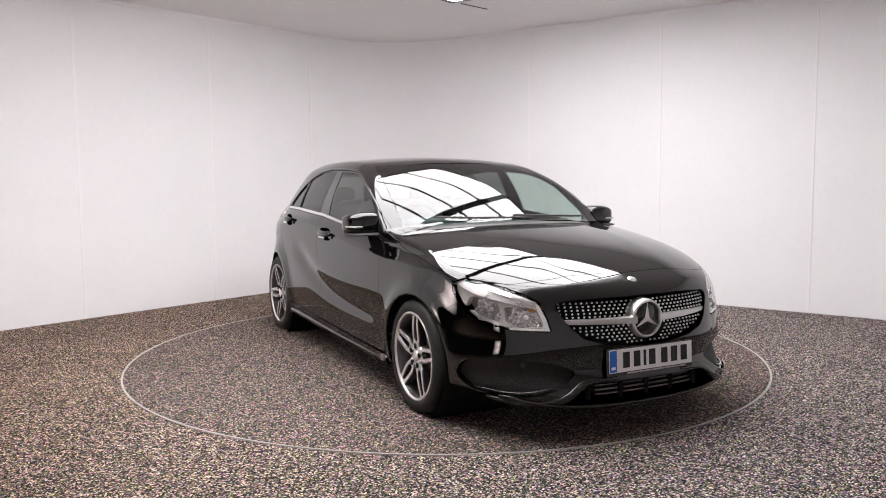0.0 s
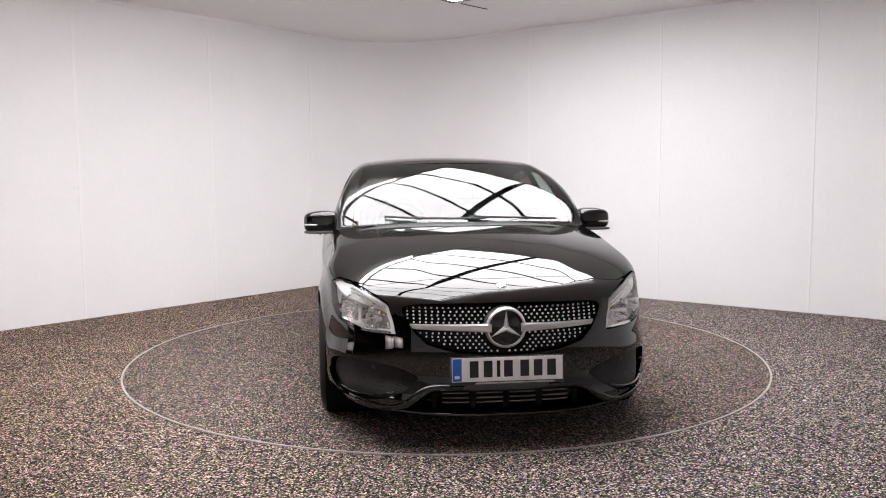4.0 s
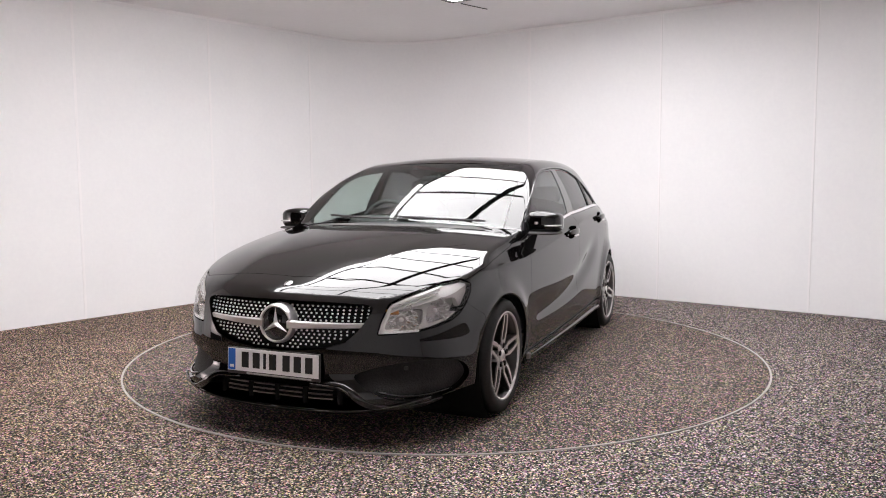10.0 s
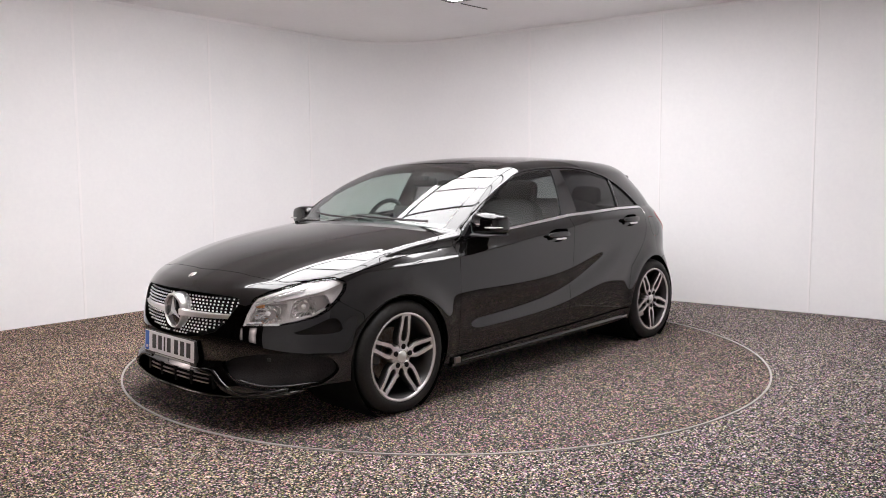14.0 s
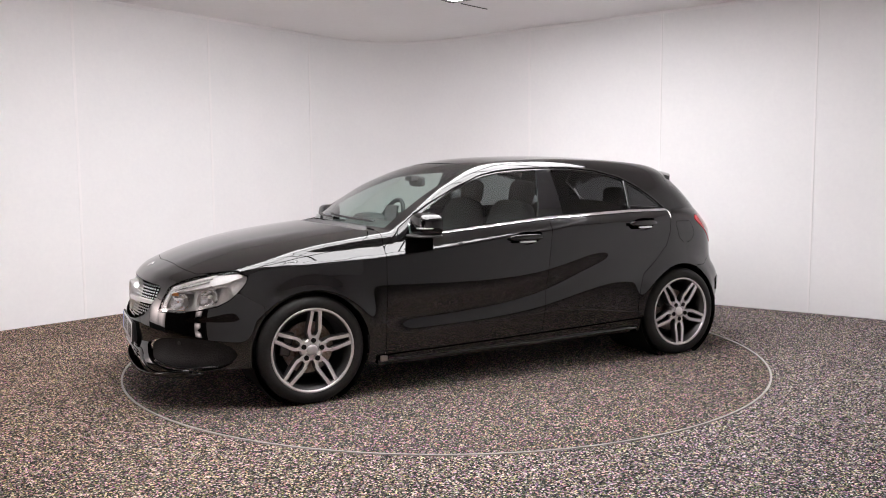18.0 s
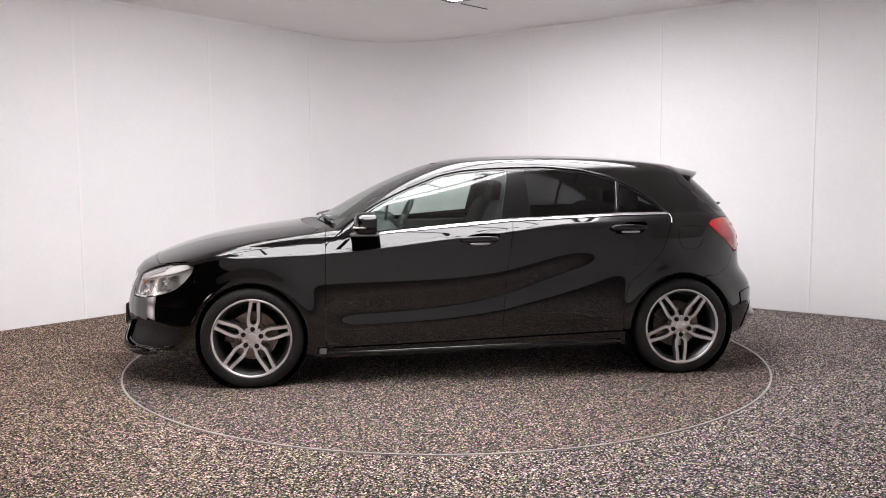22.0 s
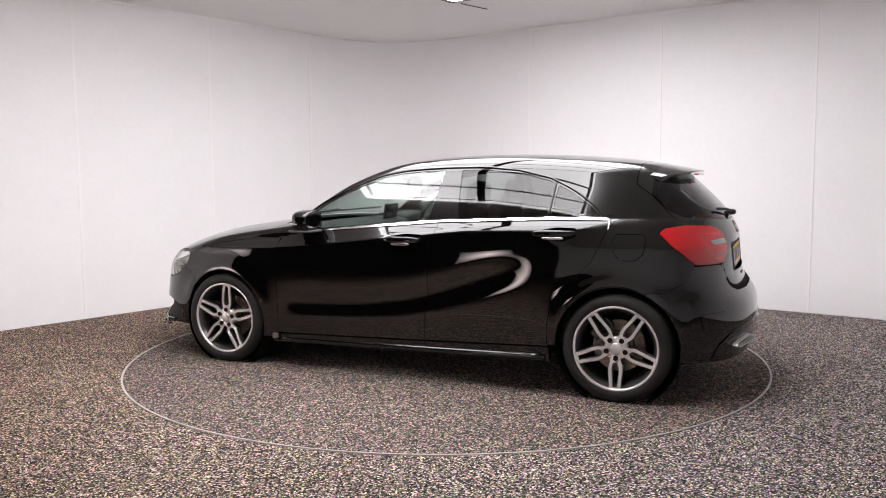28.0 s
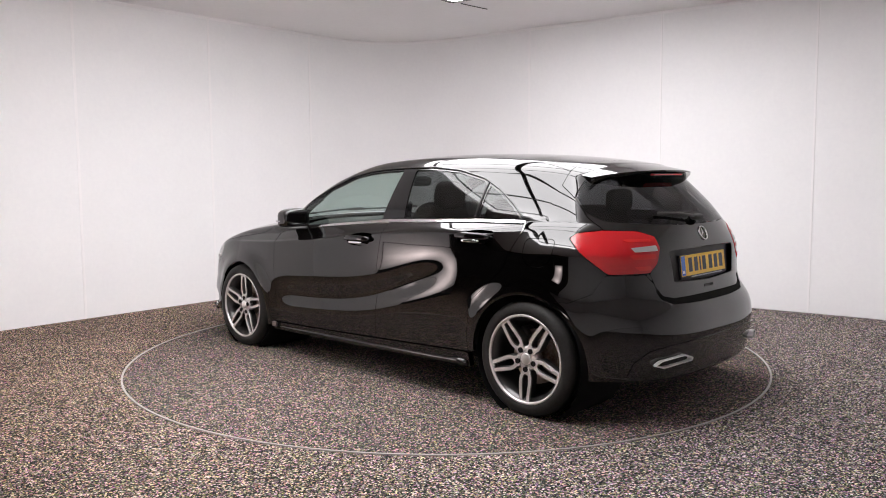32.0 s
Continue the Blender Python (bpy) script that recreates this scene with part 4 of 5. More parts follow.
# -- front grille --
grille_unit = empty("grille")
grille_unit.parent = car
tagged(grille_unit, "black grille with chrome studs and a silver blade")
me = panel_mesh("backing", grow(grille, -0.001), **{"both": True, "lift": -0.05, "depth": -0.048, "material": DARK})
ob = new("backing", me)
ob.parent = grille_unit
bm = bmesh.new()
for row in range(-7, 7):
    z = 0.572 + (row + 0.5) * 0.0162
    for col in range(-18, 19):
        y = col * 0.0282
        y += 0.0141 * (row % 2) * (1 - step(abs(y), 0.1, 0.42)) * (1 if y >= 0 else -1)
        if float(grille(np.array([2.15]), np.array([abs(y)]), np.array([z]))[0]) < 0.010 or (abs(z - 0.572) < 0.02) or math.hypot(y, z - 0.575) < 0.108:
            continue
        p, n = skin(9, abs(y), z)
        p.y *= 1 if y >= 0 else -1
        q = Matrix.Translation(p + Vector((-0.02, 0, 0))) @ pose(0, 0, 0, 0, 80)
        bmesh.ops.create_cone(bm, cap_ends=True, segments=6, radius1=0.0054, radius2=0.0046, depth=0.006, matrix=q)
tagged(part("studs", bm, STUD, grille_unit, "rows of small chrome studs"), kind="stuff")
for s in (1, -1):
    pts, hs, ns = [], [], []
    for k in range(13):
        u = k / 12
        y = 0.07 + (0.455 - 0.07) * u
        p, n = skin(9, y, 0.572 + 0.004 * u)
        pts.append(Vector((p.x - 0.012 - 0.012 * u, s * y, p.z)))
        hs.append(0.022 - 0.010 * u ** 0.7)
        ns.append(Vector((1, 0, 0)))
    part("blade", strip_bm(pts, hs, ns, 0.014), SATIN, grille_unit, "silver grille blade")
part("emblem_disc", lathe_bm([(0.0, 0.0), (0.078, 0.0), (0.085, -0.012), (0.085, -0.03)], 48, m=Matrix.Translation((2.205, 0, 0.571)) @ pose(0, 0, 0, 0, 0, -90)), GLOSS, grille_unit, "black emblem disc", True)
part("emblem_ring", lathe_bm([(0.082, -0.005), (0.083, 0.006), (0.0865, 0.008), (0.0905, 0.006), (0.095, -0.004), (0.098, -0.02), (0.099, -0.06)], 56, m=Matrix.Translation((2.207, 0, 0.571)) @ pose(0, 0, 0, 0, 0, -90)), SATIN, grille_unit, "silver ring", True)
part("emblem_star", star_bm(0.082, 0.018), STAR, grille_unit, "silver three-armed star", m=Matrix.Translation((2.2055, 0, 0.571)))

# -- bumper openings --
ob = new("lower_grille", panel_mesh("lower_grille", low_grille, **{"both": True, "lift": -0.07, "depth": -0.068, "material": DARK}))
ob.parent = car
for y0, y1 in ((-0.3, -0.175), (-0.14, -0.015), (0.015, 0.14), (0.175, 0.3)):
    for k in range(3):
        z = 0.225 + 0.021 * k
        pts = [Vector((skin(9, abs(y), z)[0].x - 0.05, y, z)) for y in np.linspace(y0, y1, 5)]
        part("grille_bar", tube_bm(pts, 0.0042, 6), COOLER, car, "dull silver cooler bar", True)
for y in (-0.335, -0.157, 0.0, 0.157, 0.335):
    gx = skin(9, abs(y), 0.24)[0].x
    part("grille_post", box_bm(gx - 0.064, gx - 0.047, y - 0.012, y + 0.012, 0.18, 0.29, 0.004), DARK, car)
part("radiator", box_bm(2.125, 2.14, -0.26, 0.26, 0.19, 0.28, 0.003), DARK, car, "dark radiator")
for s in (1, -1):
    panel("intake_mesh", grow(intake, -0.001), car, "black mesh intake insert", side=s, lift=-0.032, depth=0.004, material=INTAKE_MESH)
    # flic above the intake and the edge of the lip
    pts, ns = [], []
    for y in np.linspace(0.0, 0.72, 22):
        zz = 0.168 + 0.085 * (y / 0.8) ** 3
        p, n = skin(9, float(y), float(zz))
        pts.append(Vector((p.x + 0.006 * n.x, s * (p.y + 0.006 * n.y), zz)))
        ns.append(Vector((n.x, s * n.y, n.z)))
    part("lip", strip_bm(pts, [0.009] * len(pts), ns, 0.006), PAINT, car, "gloss black bumper lip", True)
    # the raised wing that runs under the intake and up towards the plate
    pts, ns, hs = [], [], []
    run_y = spline([0, 0.12, 0.25, 0.4, 0.55, 0.7, 0.85, 1], [0.2, 0.31, 0.378, 0.435, 0.505, 0.59, 0.68, 0.755])
    run_z = spline([0, 0.12, 0.25, 0.4, 0.55, 0.7, 0.85, 1], [0.302, 0.301, 0.288, 0.25, 0.207, 0.194, 0.197, 0.214])
    for u in np.linspace(0, 1, 30):
        p, n = skin(9, float(run_y(u)), float(run_z(u)))
        pts.append(Vector((p.x - 0.004 * n.x, s * (p.y - 0.004 * n.y), p.z)))
        ns.append(Vector((n.x, s * n.y, n.z)))
        hs.append(0.004 + 0.015 * math.sin(math.pi * min(1, 0.06 + u * 0.92)) ** 0.6)
    part("bumper_wing", bead_bm(pts, hs, ns, 0.011), PAINT, car, "gloss black raised bumper wing", True)
    # thin raised edge round the lower half of the intake insert
    pts, ns = [], []
    for u in np.linspace(0, 1, 14):
        y, z = 0.52 + 0.27 * float(u), 0.272 - 0.03 * math.sin(math.pi * float(u) * 0.75)
        p, n = skin(9, y, z)
        pts.append(Vector((p.x - 0.018 * n.x, s * (p.y - 0.018 * n.y), p.z)))
        ns.append(Vector((n.x, s * n.y, n.z)))
    part("intake_edge", bead_bm(pts, [0.006] * 14, ns, 0.008), GLOSS, car, "gloss black intake edge", True)
    p, n = skin(9, 0.63, 0.365)
    p = p - n * 0.03
    part("parking_sensor", lathe_bm([(0.0, 0.003), (0.01, 0.002), (0.012, -0.004)], 18, m=upright(Vector((p.x, s * p.y, p.z)), Vector((n.x, s * n.y, n.z))) @ pose(0, 0, 0, 0, 0, -90)), PLASTIC, car)


# -- lamps --
for s in (1, -1):
    unit = empty("headlight")
    unit.parent = car
    tagged(unit, "clear headlight with chrome reflectors")
    ob = new("bowl", panel_mesh("bowl", grow(headlight, -0.004), side=s, lift=-0.085, depth=-0.08, material=LAMP_SILVER))
    ob.parent = unit
    holes = either(front_of(rounded([(0.537, 0.556), (0.64, 0.553), (0.688, 0.58), (0.684, 0.652), (0.56, 0.652)], 0.014)), front_of(rounded([(0.70, 0.572), (0.765, 0.59), (0.8, 0.63), (0.785, 0.688), (0.7, 0.674)], 0.016)))
    bezel = both(grow(headlight, -0.006), no(holes))
    panel("bezel", bezel, unit, "silver lamp bezel", side=s, lift=-0.03, depth=0.03, material=LAMP_SILVER)
    for (y, z, r) in ((0.61, 0.606, 0.066), (0.742, 0.634, 0.06)):
        p, n = skin(9, y, z)
        q = p - n * 0.06
        bm = lathe_bm([(0.012, -0.03), (r * 0.4, -0.026), (r * 0.75, -0.008), (r, 0.022), (r * 1.15, 0.03)], 45)
        for v in bm.verts:
            k = 1 + 0.09 * math.cos(9 * math.atan2(v.co.z, v.co.x))
            v.co.x, v.co.z = v.co.x * k, v.co.z * k
        part("reflector", bm, REFLECTOR, unit, "fluted chrome reflector bowl", True, m=Matrix.Translation((q.x, s * q.y, q.z)) @ pose(0, 0, 0, 0, 0, -90 + s * 30))
        part("bulb", blob_bm(0.014, 0.012, 0.012, 1, 1, 12, 8), STUD, unit, smooth=True, m=Matrix.Translation((q.x + 0.01, s * q.y, q.z)))
    guide = both(grow(headlight, -0.006), ramp_of([(1.6, 0.77), (1.7, 0.742), (1.8, 0.707), (1.95, 0.675), (2.1, 0.635)]))
    panel("light_band", guide, unit, "pale silver light band", side=s, lift=-0.016, depth=0.01, material=GUIDE)
    edge = both(grow(headlight, -0.005), no(grow(headlight, -0.024)), lambda x, y, z: 0.6 - y, lambda x, y, z: 0.66 - z, lambda x, y, z: x - 1.98)
    panel("light_edge", edge, unit, "pale silver light edge", side=s, lift=-0.014, depth=0.01, material=GUIDE)
    for k in range(3):
        pts, ns = [], []
        for u in np.linspace(0.04, 0.93, 12):
            y, z = 0.545 + 0.185 * u, 0.668 - 0.016 * k + 0.085 * u
            x = solve(lambda v: body(v, 0 * v + y, 0 * v + z), 1.3, 2.3)
            p = np.array([[x, y, z]])
            n = Vector(body_normals(p)[0])
            q = Vector(p[0]) - n * 0.012
            pts.append(Vector((q.x, s * q.y, q.z)))
            ns.append(Vector((n.x, s * n.y, n.z)))
        part("light_guide", strip_bm(pts, [0.005] * 12, ns, 0.004), REFLECTOR if k else SATIN, unit, "silver light guide")
    pts, ns = [], []
    for u in np.linspace(0, 1, 10):
        y, z = 0.53 + 0.14 * u, 0.545 + 0.003 * u
        p, n = skin(9, float(y), float(z))
        q = p - n * 0.008
        pts.append(Vector((q.x, s * q.y, q.z)))
        ns.append(Vector((n.x, s * n.y, n.z)))
    part("lamp_trim", strip_bm(pts, [0.008] * 10, ns, 0.004), REFLECTOR, unit)
    p, n = skin(9, 0.56, 0.645)
    part("indicator", box_bm(-0.01, 0.01, -0.03, 0.03, -0.012, 0.012, 0.006), AMBER, unit, "amber indicator bulb", m=upright(Vector((p.x, s * p.y, p.z)) - Vector((n.x, s * n.y, n.z)) * 0.03, Vector((n.x, s * n.y, n.z))))
    # tail lamp inserts
    rev = around_of([(-1.79, 0.575, 0.903), (-1.87, 0.452, 0.912), (-1.875, 0.445, 0.884), (-1.8, 0.555, 0.882)], -1.2)
    panel("reversing_light", rev, car, "clear reversing light", side=s, material=LAMP_GREY, lift=0.005, depth=0.004)
    for z0, z1, y0, y1 in ((0.93, 0.945, 0.47, 0.6), (0.845, 0.87, 0.47, 0.6), (0.79, 0.81, 0.5, 0.58)):
        band = both(front_of(rounded([(y0, z0), (y1, z0), (y1 + 0.02, z1), (y0, z1)], 0.006)), grow(tail_lamp, -0.012), lambda x, y, z: -1.5 - x)
        panel("light_band", band, car, "brighter red light band", side=s, material=RED_GLOW, lift=0.005, depth=0.003)


# -- number plates, their characters as plain bars --
def number_plate(face, label, m):
    unit = empty("number_plate", m)
    unit.parent = car
    tagged(unit, label)
    part("holder", box_bm(-0.012, 0.0, -0.267, 0.267, -0.072, 0.06, 0.004), PLASTIC, unit)
    part("plate", box_bm(0.0, 0.003, -0.26, 0.26, -0.0555, 0.0555, 0.001), face, unit)
    part("country_band", box_bm(0.003, 0.0036, -0.257, -0.215, -0.052, 0.052), PLATE_BLUE, unit, "blue band")
    part("country_code", box_bm(0.0036, 0.004, -0.248, -0.224, -0.04, -0.026), PLATE_WHITE, unit)
    for k, y in enumerate((-0.157, -0.092, -0.043, 0.003, 0.08, 0.143, 0.207)):
        w = 0.008 if k == 2 else 0.0205
        part("character_bar", box_bm(0.003, 0.0037, y - w, y + w, -0.036, 0.04), INK, unit)
    part("dealer_strip", box_bm(0.0, 0.0015, -0.15, 0.22, -0.067, -0.06), PALE_INK, unit)
    return unit


number_plate(PLATE_WHITE, "white plate with black bars and a blue band", Matrix.Translation((2.24, 0, 0.387)) @ pose(0, 0, 0, 0, -3, 0))
part("plate_bracket", box_bm(2.19, 2.23, -0.25, 0.25, 0.325, 0.44, 0.01), PLASTIC, car)
number_plate(PLATE_YELLOW, "yellow plate with black bars and a blue band", Matrix.Translation((-1.918, 0, 0.789)) @ pose(0, 0, 0, 0, 0, 180) @ pose(0, 0, 0, 0, -7, 0))
ob = new("plate_recess", panel_mesh("plate_recess", recess, **{"both": True, "lift": -0.03, "depth": -0.03, "material": PLASTIC}))
ob.parent = tailgate
part("badge_ring", lathe_bm([(0.035, 0.0), (0.036, 0.006), (0.04, 0.006), (0.042, 0.0)], 36, m=upright(*skin(-9, 0.0, 0.953)) @ pose(0, 0, 0, 0, 0, -90)), CHROME, tailgate, "chrome badge ring", True)
part("badge_star", star_bm(0.037, 0.006), CHROME, tailgate, "chrome three-armed star", m=upright(*skin(-9, 0.0, 0.953)))
p, n = skin(2.09, 0.0)
part("bonnet_badge", lathe_bm([(0.0, 0.004), (0.018, 0.003), (0.024, 0.0), (0.024, -0.004)], 28, m=upright(p, n) @ pose(0, 0, 0, 0, 0, -90)), CHROME, car, "small round chrome badge", True)
part("hatch_button", box_bm(-0.004, 0.004, -0.05, 0.05, -0.008, 0.008, 0.003), PLASTIC, tailgate, m=upright(*skin(-9, 0.0, 0.672)))

# -- spoiler over the rear window --
bm = bmesh.new()
rows = []
for y in np.linspace(-0.53, 0.53, 41):
    e = abs(y) / 0.53
    tip = -1.705 + 0.17 * e ** 3
    col = []
    for u in np.linspace(0, 1, 12):
        x = -1.47 + (tip + 1.47) * u
        z = float(roof_line(x)) - 0.10 * y * y - 0.045 * e ** 4 - 0.002
        col.append((x, y, z))
    for u in np.linspace(1, 0, 8):
        x = -1.52 + (tip + 1.52) * u
        z = float(roof_line(tip)) - 0.10 * y * y - 0.045 * e ** 4 - 0.01 - (0.022 + 0.03 * e ** 3) * (1 - u) - 0.012 * e ** 4
        col.append((x + (0.004 if u == 1 else 0), y, z))
    rows.append([bm.verts.new(q) for q in col])
for a, b in zip(rows, rows[1:]):
    for k in range(len(a) - 1):
        bm.faces.new((a[k], a[k + 1], b[k + 1], b[k]))
bm.faces.new(rows[0]), bm.faces.new(rows[-1])
bmesh.ops.recalc_face_normals(bm, faces=bm.faces)
sp = part("spoiler", bm, PAINT, tailgate, "glossy black roof spoiler", True)
sp.data.set_sharp_from_angle(angle=radians(35))
part("brake_light", box_bm(-1.7, -1.675, -0.16, 0.16, 1.27, 1.279, 0.002), RED_LENS, tailgate, "red high brake light")

# -- rear wiper, exhausts, diffuser --
p, n = skin(-9, 0.02, 1.03)
q, n2 = skin(-9, 0.34, 1.06)
part("rear_wiper", tube_bm([p + n * 0.03, (p + q) / 2 + n * 0.035, q + n2 * 0.02], 0.008, 8), PLASTIC, car, "black rear wiper", True)
part("wiper_cap", blob_bm(0.03, 0.04, 0.018, 0.7, 0.8), PLASTIC, car, smooth=True, m=Matrix.Translation(p + n * 0.02))
for s in (1, -1):
    p, n = skin(-9, 0.475, 0.33)
    n = Vector((n.x, s * n.y, 0)).normalized()
    m = upright(Vector((p.x, s * p.y, p.z)) + n * 0.026, n)
    out = [(-0.12, -0.02), (0.07, -0.019), (0.125, 0.004), (0.09, 0.021), (-0.07, 0.021), (-0.128, -0.004)]
    shape = [(u * -s, w - u * 0.12) for u, w in rounded(out, 0.012)]
    bm = bmesh.new()
    big = [bm.verts.new((0.004, u, w)) for u, w in shape]
    small = [bm.verts.new((0.004, u * 0.93, w * 0.8)) for u, w in shape]
    deep = [bm.verts.new((-0.06, u * 0.9, w * 0.74)) for u, w in shape]
    skirt = [bm.verts.new((-0.02, u * 1.03, w * 1.05)) for u, w in shape]
    for a, b in ((skirt, big), (big, small), (small, deep)):
        for k in range(len(a)):
            bm.faces.new((a[k], a[(k + 1) % len(a)], b[(k + 1) % len(a)], b[k]))
    bmesh.ops.recalc_face_normals(bm, faces=bm.faces)
    ex = part("exhaust_tip", bm, STAR, car, "chrome exhaust trim", m=m)
    bm = bmesh.new()
    bm.faces.new([bm.verts.new((-0.03, u * 0.91, w * 0.76)) for u, w in shape])
    part("exhaust_pipe", bm, DARK, ex, "dark exhaust opening")
    # blade along the sill
    pts, ns = [], []
    for x in np.linspace(0.93, -0.94, 24):
        zz = 0.192 + 0.026 * (0.93 - float(x)) / 1.87
        p, n = skin(x=float(x), z=zz + 0.01)
        pts.append(Vector((p.x, s * (p.y - 0.012), zz)))
        ns.append(Vector((0, s * 0.95, 0.3)).normalized())
    part("sill_blade", bead_bm(pts, [0.017 + 0.008 * k / 23 for k in range(24)], ns, 0.04), PAINT, car, "gloss black sill blade", True)
    # air outlet behind the rear wheel
    p, n = skin(-9, 0.7, 0.42)
    panel("bumper_vent", both(on_nose([(0.755, 0.5), (0.72, 0.512), (0.62, 0.52), (0.61, 0.502), (0.7, 0.49), (0.725, 0.44), (0.74, 0.41)], -1)), car, "black bumper vent", side=s, material=GLOSS, lift=0.006, depth=0.01)
diff = both(on_nose([(-0.02, 0.425), (0.3, 0.422), (0.5, 0.41), (0.6, 0.39), (0.66, 0.33), (0.67, 0.25), (0.6, 0.236), (-0.02, 0.236)], -1), lambda x, y, z: -1.6 - x)
panel("diffuser", diff, car, "gloss black rear diffuser", **{"both": True, "material": GLOSS, "lift": 0.006, "depth": 0.012})
# dark strip laid on the bumper as the shadow under the tailgate lip
panel("hatch_shadow", both(on_nose([(-0.02, 0.636), (0.38, 0.636), (0.45, 0.652), (0.475, 0.69), (0.485, 0.682), (0.462, 0.636), (0.4, 0.61), (0.2, 0.603), (-0.02, 0.602)], -1)), car, "dark strip for the shadow line under the tailgate", **{"both": True, "material": DARK, "lift": 0.003, "depth": 0.004})
# -- bright window surround and divider --
arc = TOPLINE[1:]
run = np.cumsum([0] + [math.hypot(b[0] - a[0], b[1] - a[1]) for a, b in zip(arc, arc[1:])])
for s in (1, -1):
    pts, ns = [], []
    for d in np.linspace(0, run[-1], 44):
        p, n = skin(x=float(np.interp(d, run, [q[0] for q in arc])), z=float(np.interp(d, run, [q[1] for q in arc])))
        n = Vector((n.x, s * n.y, n.z))
        pts.append(Vector((p.x, s * p.y, p.z)) + n * 0.001)
        ns.append(n)
    part("window_trim", strip_bm(pts, [0.0055] * len(pts), ns, 0.004), GLOSS, car, "thin black window trim", True)
    pts, ns = [], []
    for u in np.linspace(0, 1, 8):
        p, n = skin(x=-0.937 - 0.022 * float(u), z=1.03 + 0.21 * float(u))
        n = Vector((n.x, s * n.y, n.z))
        pts.append(Vector((p.x, s * p.y, p.z)) + n * -0.001)
        ns.append(n)
    part("window_divider", strip_bm(pts, [0.007] * len(pts), ns, 0.005), GLOSS, car, "black window divider", True)

# -- chrome beads standing in for the rear door cut's highlight, and sill clips --
for s in (1, -1):
    pts, ns = [], []
    for u in np.linspace(0, 1, 8):
        p, n = skin(x=-1.287 - 0.006 * math.sin(math.pi * float(u)), z=1.024 - 0.06 * float(u))
        n = Vector((n.x, s * n.y, n.z))
        pts.append(Vector((p.x, s * p.y, p.z)) + n * 0.001)
        ns.append(n)
    part("door_cut_glint", bead_bm(pts, [0.0032] * 8, ns, 0.003), CHROME, car, "thin chrome bead for the highlight on the rear door cut", True)
    p, n = skin(x=0.925, z=0.215)
    part("sill_clip", box_bm(-0.006, 0.012, -0.022, 0.022, -0.017, 0.017, 0.004), COOLER, car, "grey sill end clip", m=upright(Vector((p.x, s * (p.y + 0.02), p.z)), Vector((0, s, 0))))

# -- mirrors, handles --
for s in (1, -1):
    unit = empty("door_mirror")
    unit.parent = car
    tagged(unit, "gloss black door mirror")
    bm = blob_bm(0.087, 0.106, 0.074, 0.5, 0.42)
    for v in bm.verts:
        e = s * v.co.y / 0.106
        v.co.x -= 0.02 * max(e, 0) ** 2
        if v.co.x < -0.03:
            v.co.x = -0.03 + (v.co.x + 0.03) * 0.35
        if v.co.z > 0:
            v.co.z *= 1 - 0.18 * max(e, 0)
        else:
            v.co.z *= 0.8
    part("housing", bm, PAINT, unit, "gloss black mirror shell", True, m=Matrix.Translation((0.64, s * 0.892, 0.985)))
    part("mirror_glass", blob_bm(0.004, 0.09, 0.044, 0.3, 0.4), CHROME, unit, "silvered mirror glass", True, m=Matrix.Translation((0.605, s * 0.892, 0.984)))
    part("side_indicator", blob_bm(0.05, 0.075, 0.006, 0.5, 0.5), LAMP_GREY, unit, "clear indicator strip", True, m=Matrix.Translation((0.676, s * 0.922, 0.972)) @ pose(0, 0, 0, 0, 0, -s * 14))
    bm = blob_bm(0.09, 0.118, 0.01, 0.6, 0.5)
    part("lower_shell", bm, PLASTIC, unit, smooth=True, m=Matrix.Translation((0.662, s * 0.878, 0.925)))
    part("arm", strip_bm([Vector((0.68, s * 0.78, 0.908)), Vector((0.67, s * 0.84, 0.918)), Vector((0.66, s * 0.89, 0.926))], [0.05, 0.042, 0.035], [Vector((0, -0.3 * s, 1)).normalized()] * 3, 0.014), PLASTIC, unit)
    for (hx, hz), cup in zip(HANDLES, cups):
        hu = empty("door_handle")
        hu.parent = car
        tagged(hu, "gloss black door handle with a chrome insert")
        p, n = skin(x=hx, z=hz)
        m = upright(Vector((p.x, s * p.y, p.z)), Vector((n.x, s * n.y, n.z)))
        ob = new("cup", panel_mesh("cup", grow(cup, 0.001), side=s, lift=-0.024, depth=-0.0225, material=PAINT))
        ob.parent = hu
        bm = blob_bm(0.013, 0.122, 0.02, 0.7, 0.5)
        for v in bm.verts:
            v.co.x -= 0.012 * (v.co.y / 0.118) ** 2
        part("grip", bm, PAINT, hu, smooth=True, m=m @ Matrix.Translation((0.03, 0, 0)))
        bm = blob_bm(0.006, 0.062, 0.009, 0.7, 0.5)
        part("insert", bm, CHROME, hu, "chrome insert", True, m=m @ Matrix.Translation((0.03, 0.0, -0.026)))
        for e in (-0.09, 0.09):
            part("foot", blob_bm(0.022, 0.016, 0.013, 0.7, 0.7, 12, 8), PAINT, hu, smooth=True, m=m @ Matrix.Translation((0.012, e, 0)))

# -- wipers --
for y0, y1 in ((0.12, -0.5), (0.58, 0.02)):
    a = Vector((0.0, y0, 0.0))
    pts = []
    for u in np.linspace(0, 1, 8):
        y = y0 + (y1 - y0) * u
        x = 0.985 - 0.36 * y * y - 0.045 * u - 0.01
        p, n = skin(x=float(x), y=abs(float(y)))
        pts.append(Vector((p.x, y, p.z)) + n * (0.022 - 0.008 * u))
    part("wiper", tube_bm(pts, 0.007, 6), PLASTIC, car, "black windscreen wiper", True)

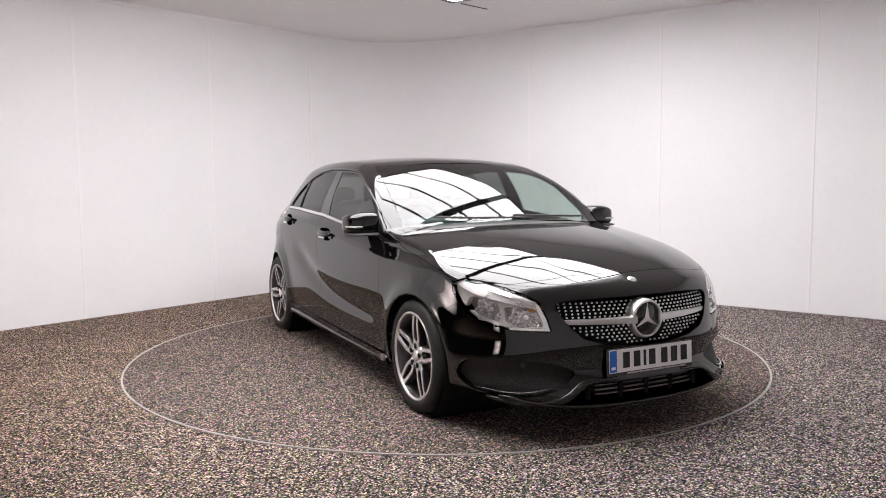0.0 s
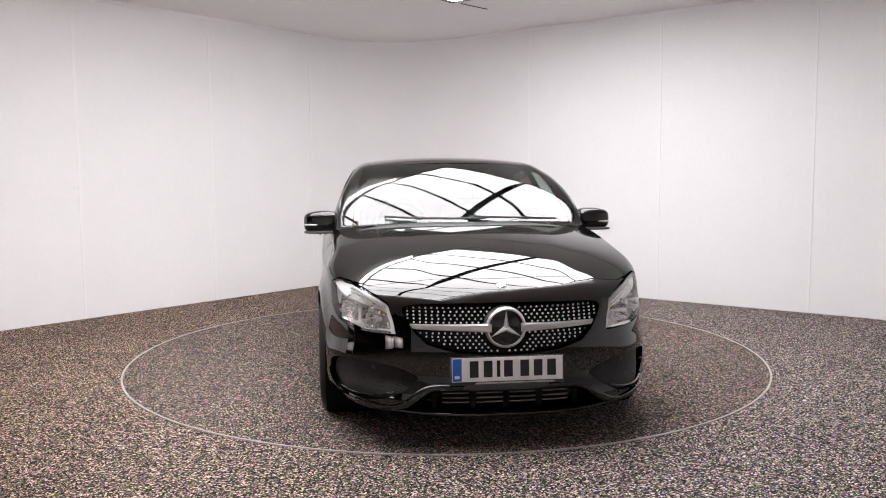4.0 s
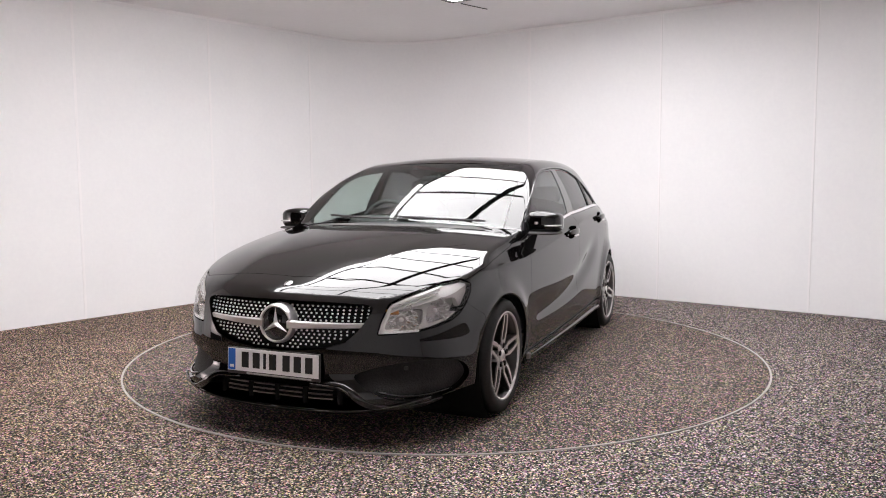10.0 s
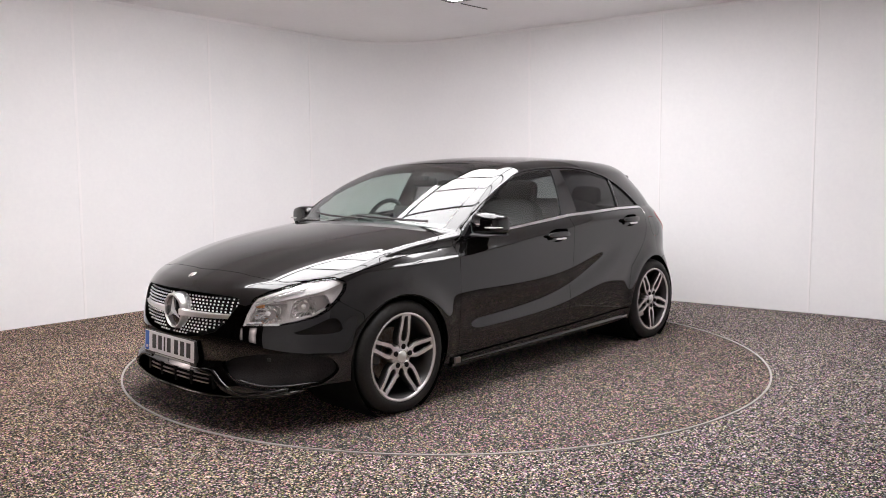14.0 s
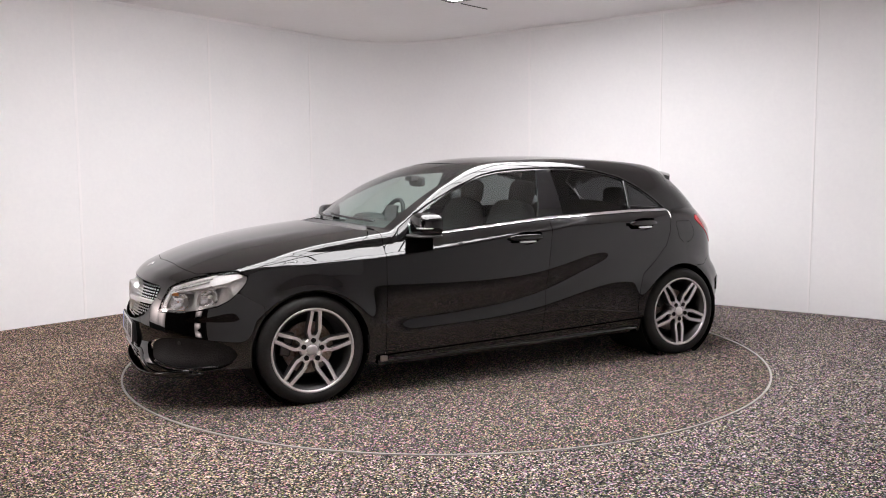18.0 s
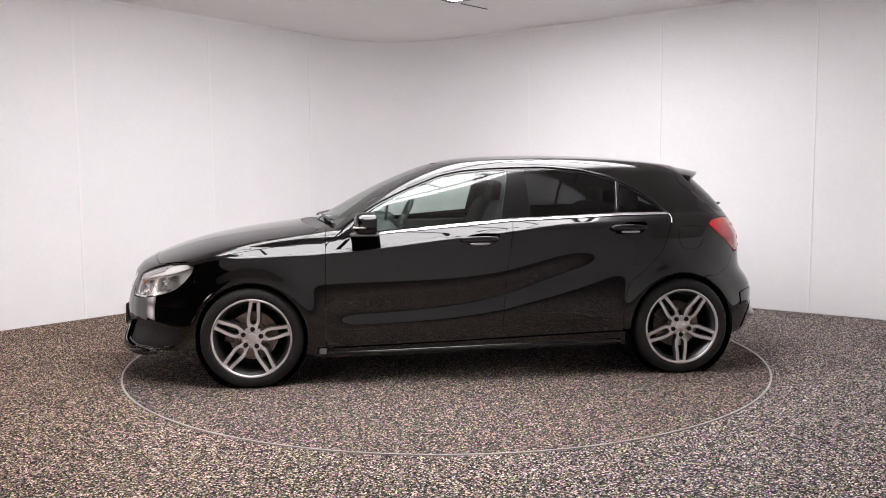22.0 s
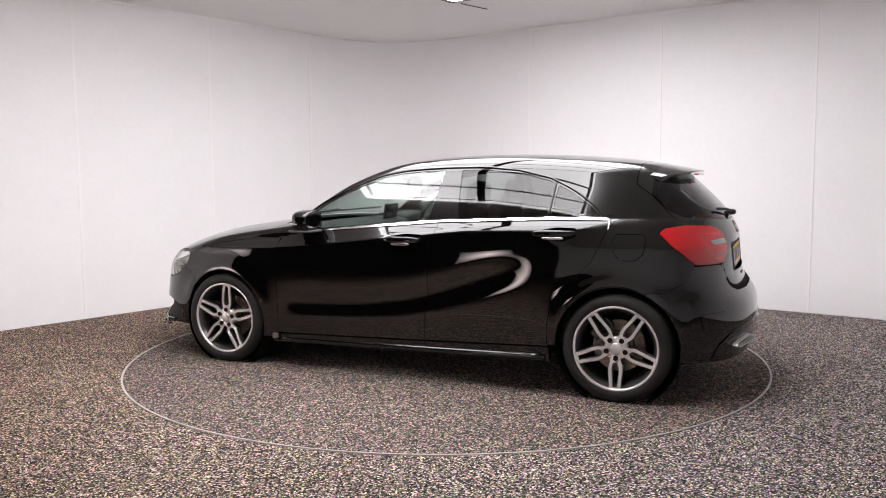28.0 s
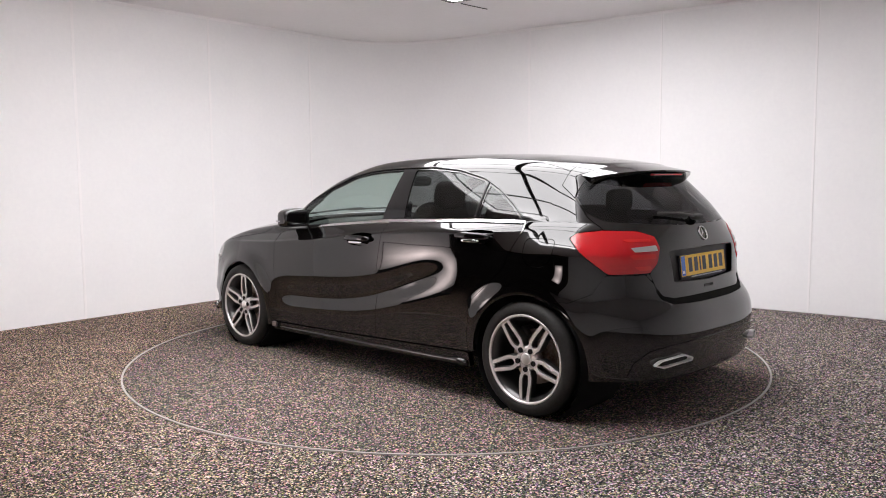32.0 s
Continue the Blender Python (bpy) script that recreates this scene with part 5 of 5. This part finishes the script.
# ---- cabin ----
part("dashboard", blob_bm(0.24, 0.68, 0.14, 0.5, 0.25), TRIM, car, "dark dashboard", True, m=Matrix.Translation((0.66, 0, 0.83)))
part("binnacle", blob_bm(0.1, 0.17, 0.06, 0.7, 0.6), TRIM, car, smooth=True, m=Matrix.Translation((0.52, -0.36, 0.95)))
part("centre_screen", box_bm(-0.008, 0.008, -0.1, 0.1, -0.065, 0.065, 0.006), GLOSS, car, m=Matrix.Translation((0.5, 0, 1.01)) @ pose(0, 0, 0, 0, -10, 0))
steer = empty("steering_wheel", Matrix.Translation((0.36, -0.36, 0.93)) @ pose(0, 0, 0, 0, -24, 0))
steer.parent = car
bm = bmesh.new()
ring_pts = [(0, 0.185 * math.cos(2 * math.pi * k / 32), 0.185 * math.sin(2 * math.pi * k / 32)) for k in range(33)]
part("wheel_rim", tube_bm(ring_pts, 0.016, 10), TRIM, steer, smooth=True)
part("wheel_boss", blob_bm(0.03, 0.075, 0.06, 0.6, 0.7), TRIM, steer, smooth=True)
for a in (0, 180, 270):
    part("wheel_spoke", box_bm(-0.01, 0.01, 0.05, 0.18, -0.018, 0.018, 0.005), SATIN, steer, m=pose(0, 0, 0, a))


def seat(x, y, wide, tall):
    u = empty("seat", Matrix.Translation((x, y, 0)))
    u.parent = car
    tagged(u, "dark grey fabric seat")
    part("cushion", blob_bm(0.27, wide, 0.09, 0.5, 0.35), FABRIC, u, smooth=True, m=Matrix.Translation((0.18, 0, 0.52)))
    part("backrest", blob_bm(0.09, wide, tall, 0.5, 0.4), FABRIC, u, smooth=True, m=Matrix.Translation((-0.16, 0, 0.53 + tall)) @ pose(0, 0, 0, 0, -16, 0))
    return u


for s in (1, -1):
    u = seat(-0.05, s * 0.36, 0.22, 0.29)
    part("headrest", blob_bm(0.05, 0.12, 0.09, 0.55, 0.5), FABRIC, u, smooth=True, m=Matrix.Translation((-0.29, 0, 1.15)) @ pose(0, 0, 0, 0, -10, 0))
u = seat(-0.85, 0.0, 0.62, 0.28)
for y in (-0.38, 0.38):
    part("headrest", blob_bm(0.045, 0.12, 0.075, 0.55, 0.5), FABRIC, u, smooth=True, m=Matrix.Translation((-0.3, y, 1.11)))
part("rear_mirror", blob_bm(0.02, 0.11, 0.035, 0.5, 0.5), TRIM, car, "dark rear-view mirror", True, m=Matrix.Translation((0.3, 0.0, 1.235)))
part("mirror_mount", box_bm(0.3, 0.37, -0.06, 0.06, 1.24, 1.275, 0.01), TRIM, car)
part("bulkhead", box_bm(0.72, 0.76, -0.7, 0.7, 0.2, 0.86), DARK, car, "dark bulkhead")
part("boot_shelf", box_bm(-1.65, -1.05, -0.6, 0.6, 0.93, 0.95), TRIM, car)
for s in (1, -1):
    part("door_card", box_bm(-1.05, 0.86, s * 0.72 - 0.02, s * 0.72 + 0.02, 0.3, 0.93, 0.01), TRIM, car, "dark door lining")
CAR_X, CAR_Y = -0.069, 0.021


def turn(t):
    return -62.94 - 5.0208 * t


def motions():
    rows = [k * 1.0 for k in range(33)]
    walk(turntable, [(t, pose(0, 0, 0, 0, 0, turn(t))) for t in rows])
    walk(car, [(t, pose(0, 0, 0.003, 0, 0, turn(t)) @ pose(CAR_X, CAR_Y, 0)) for t in rows])


motions()
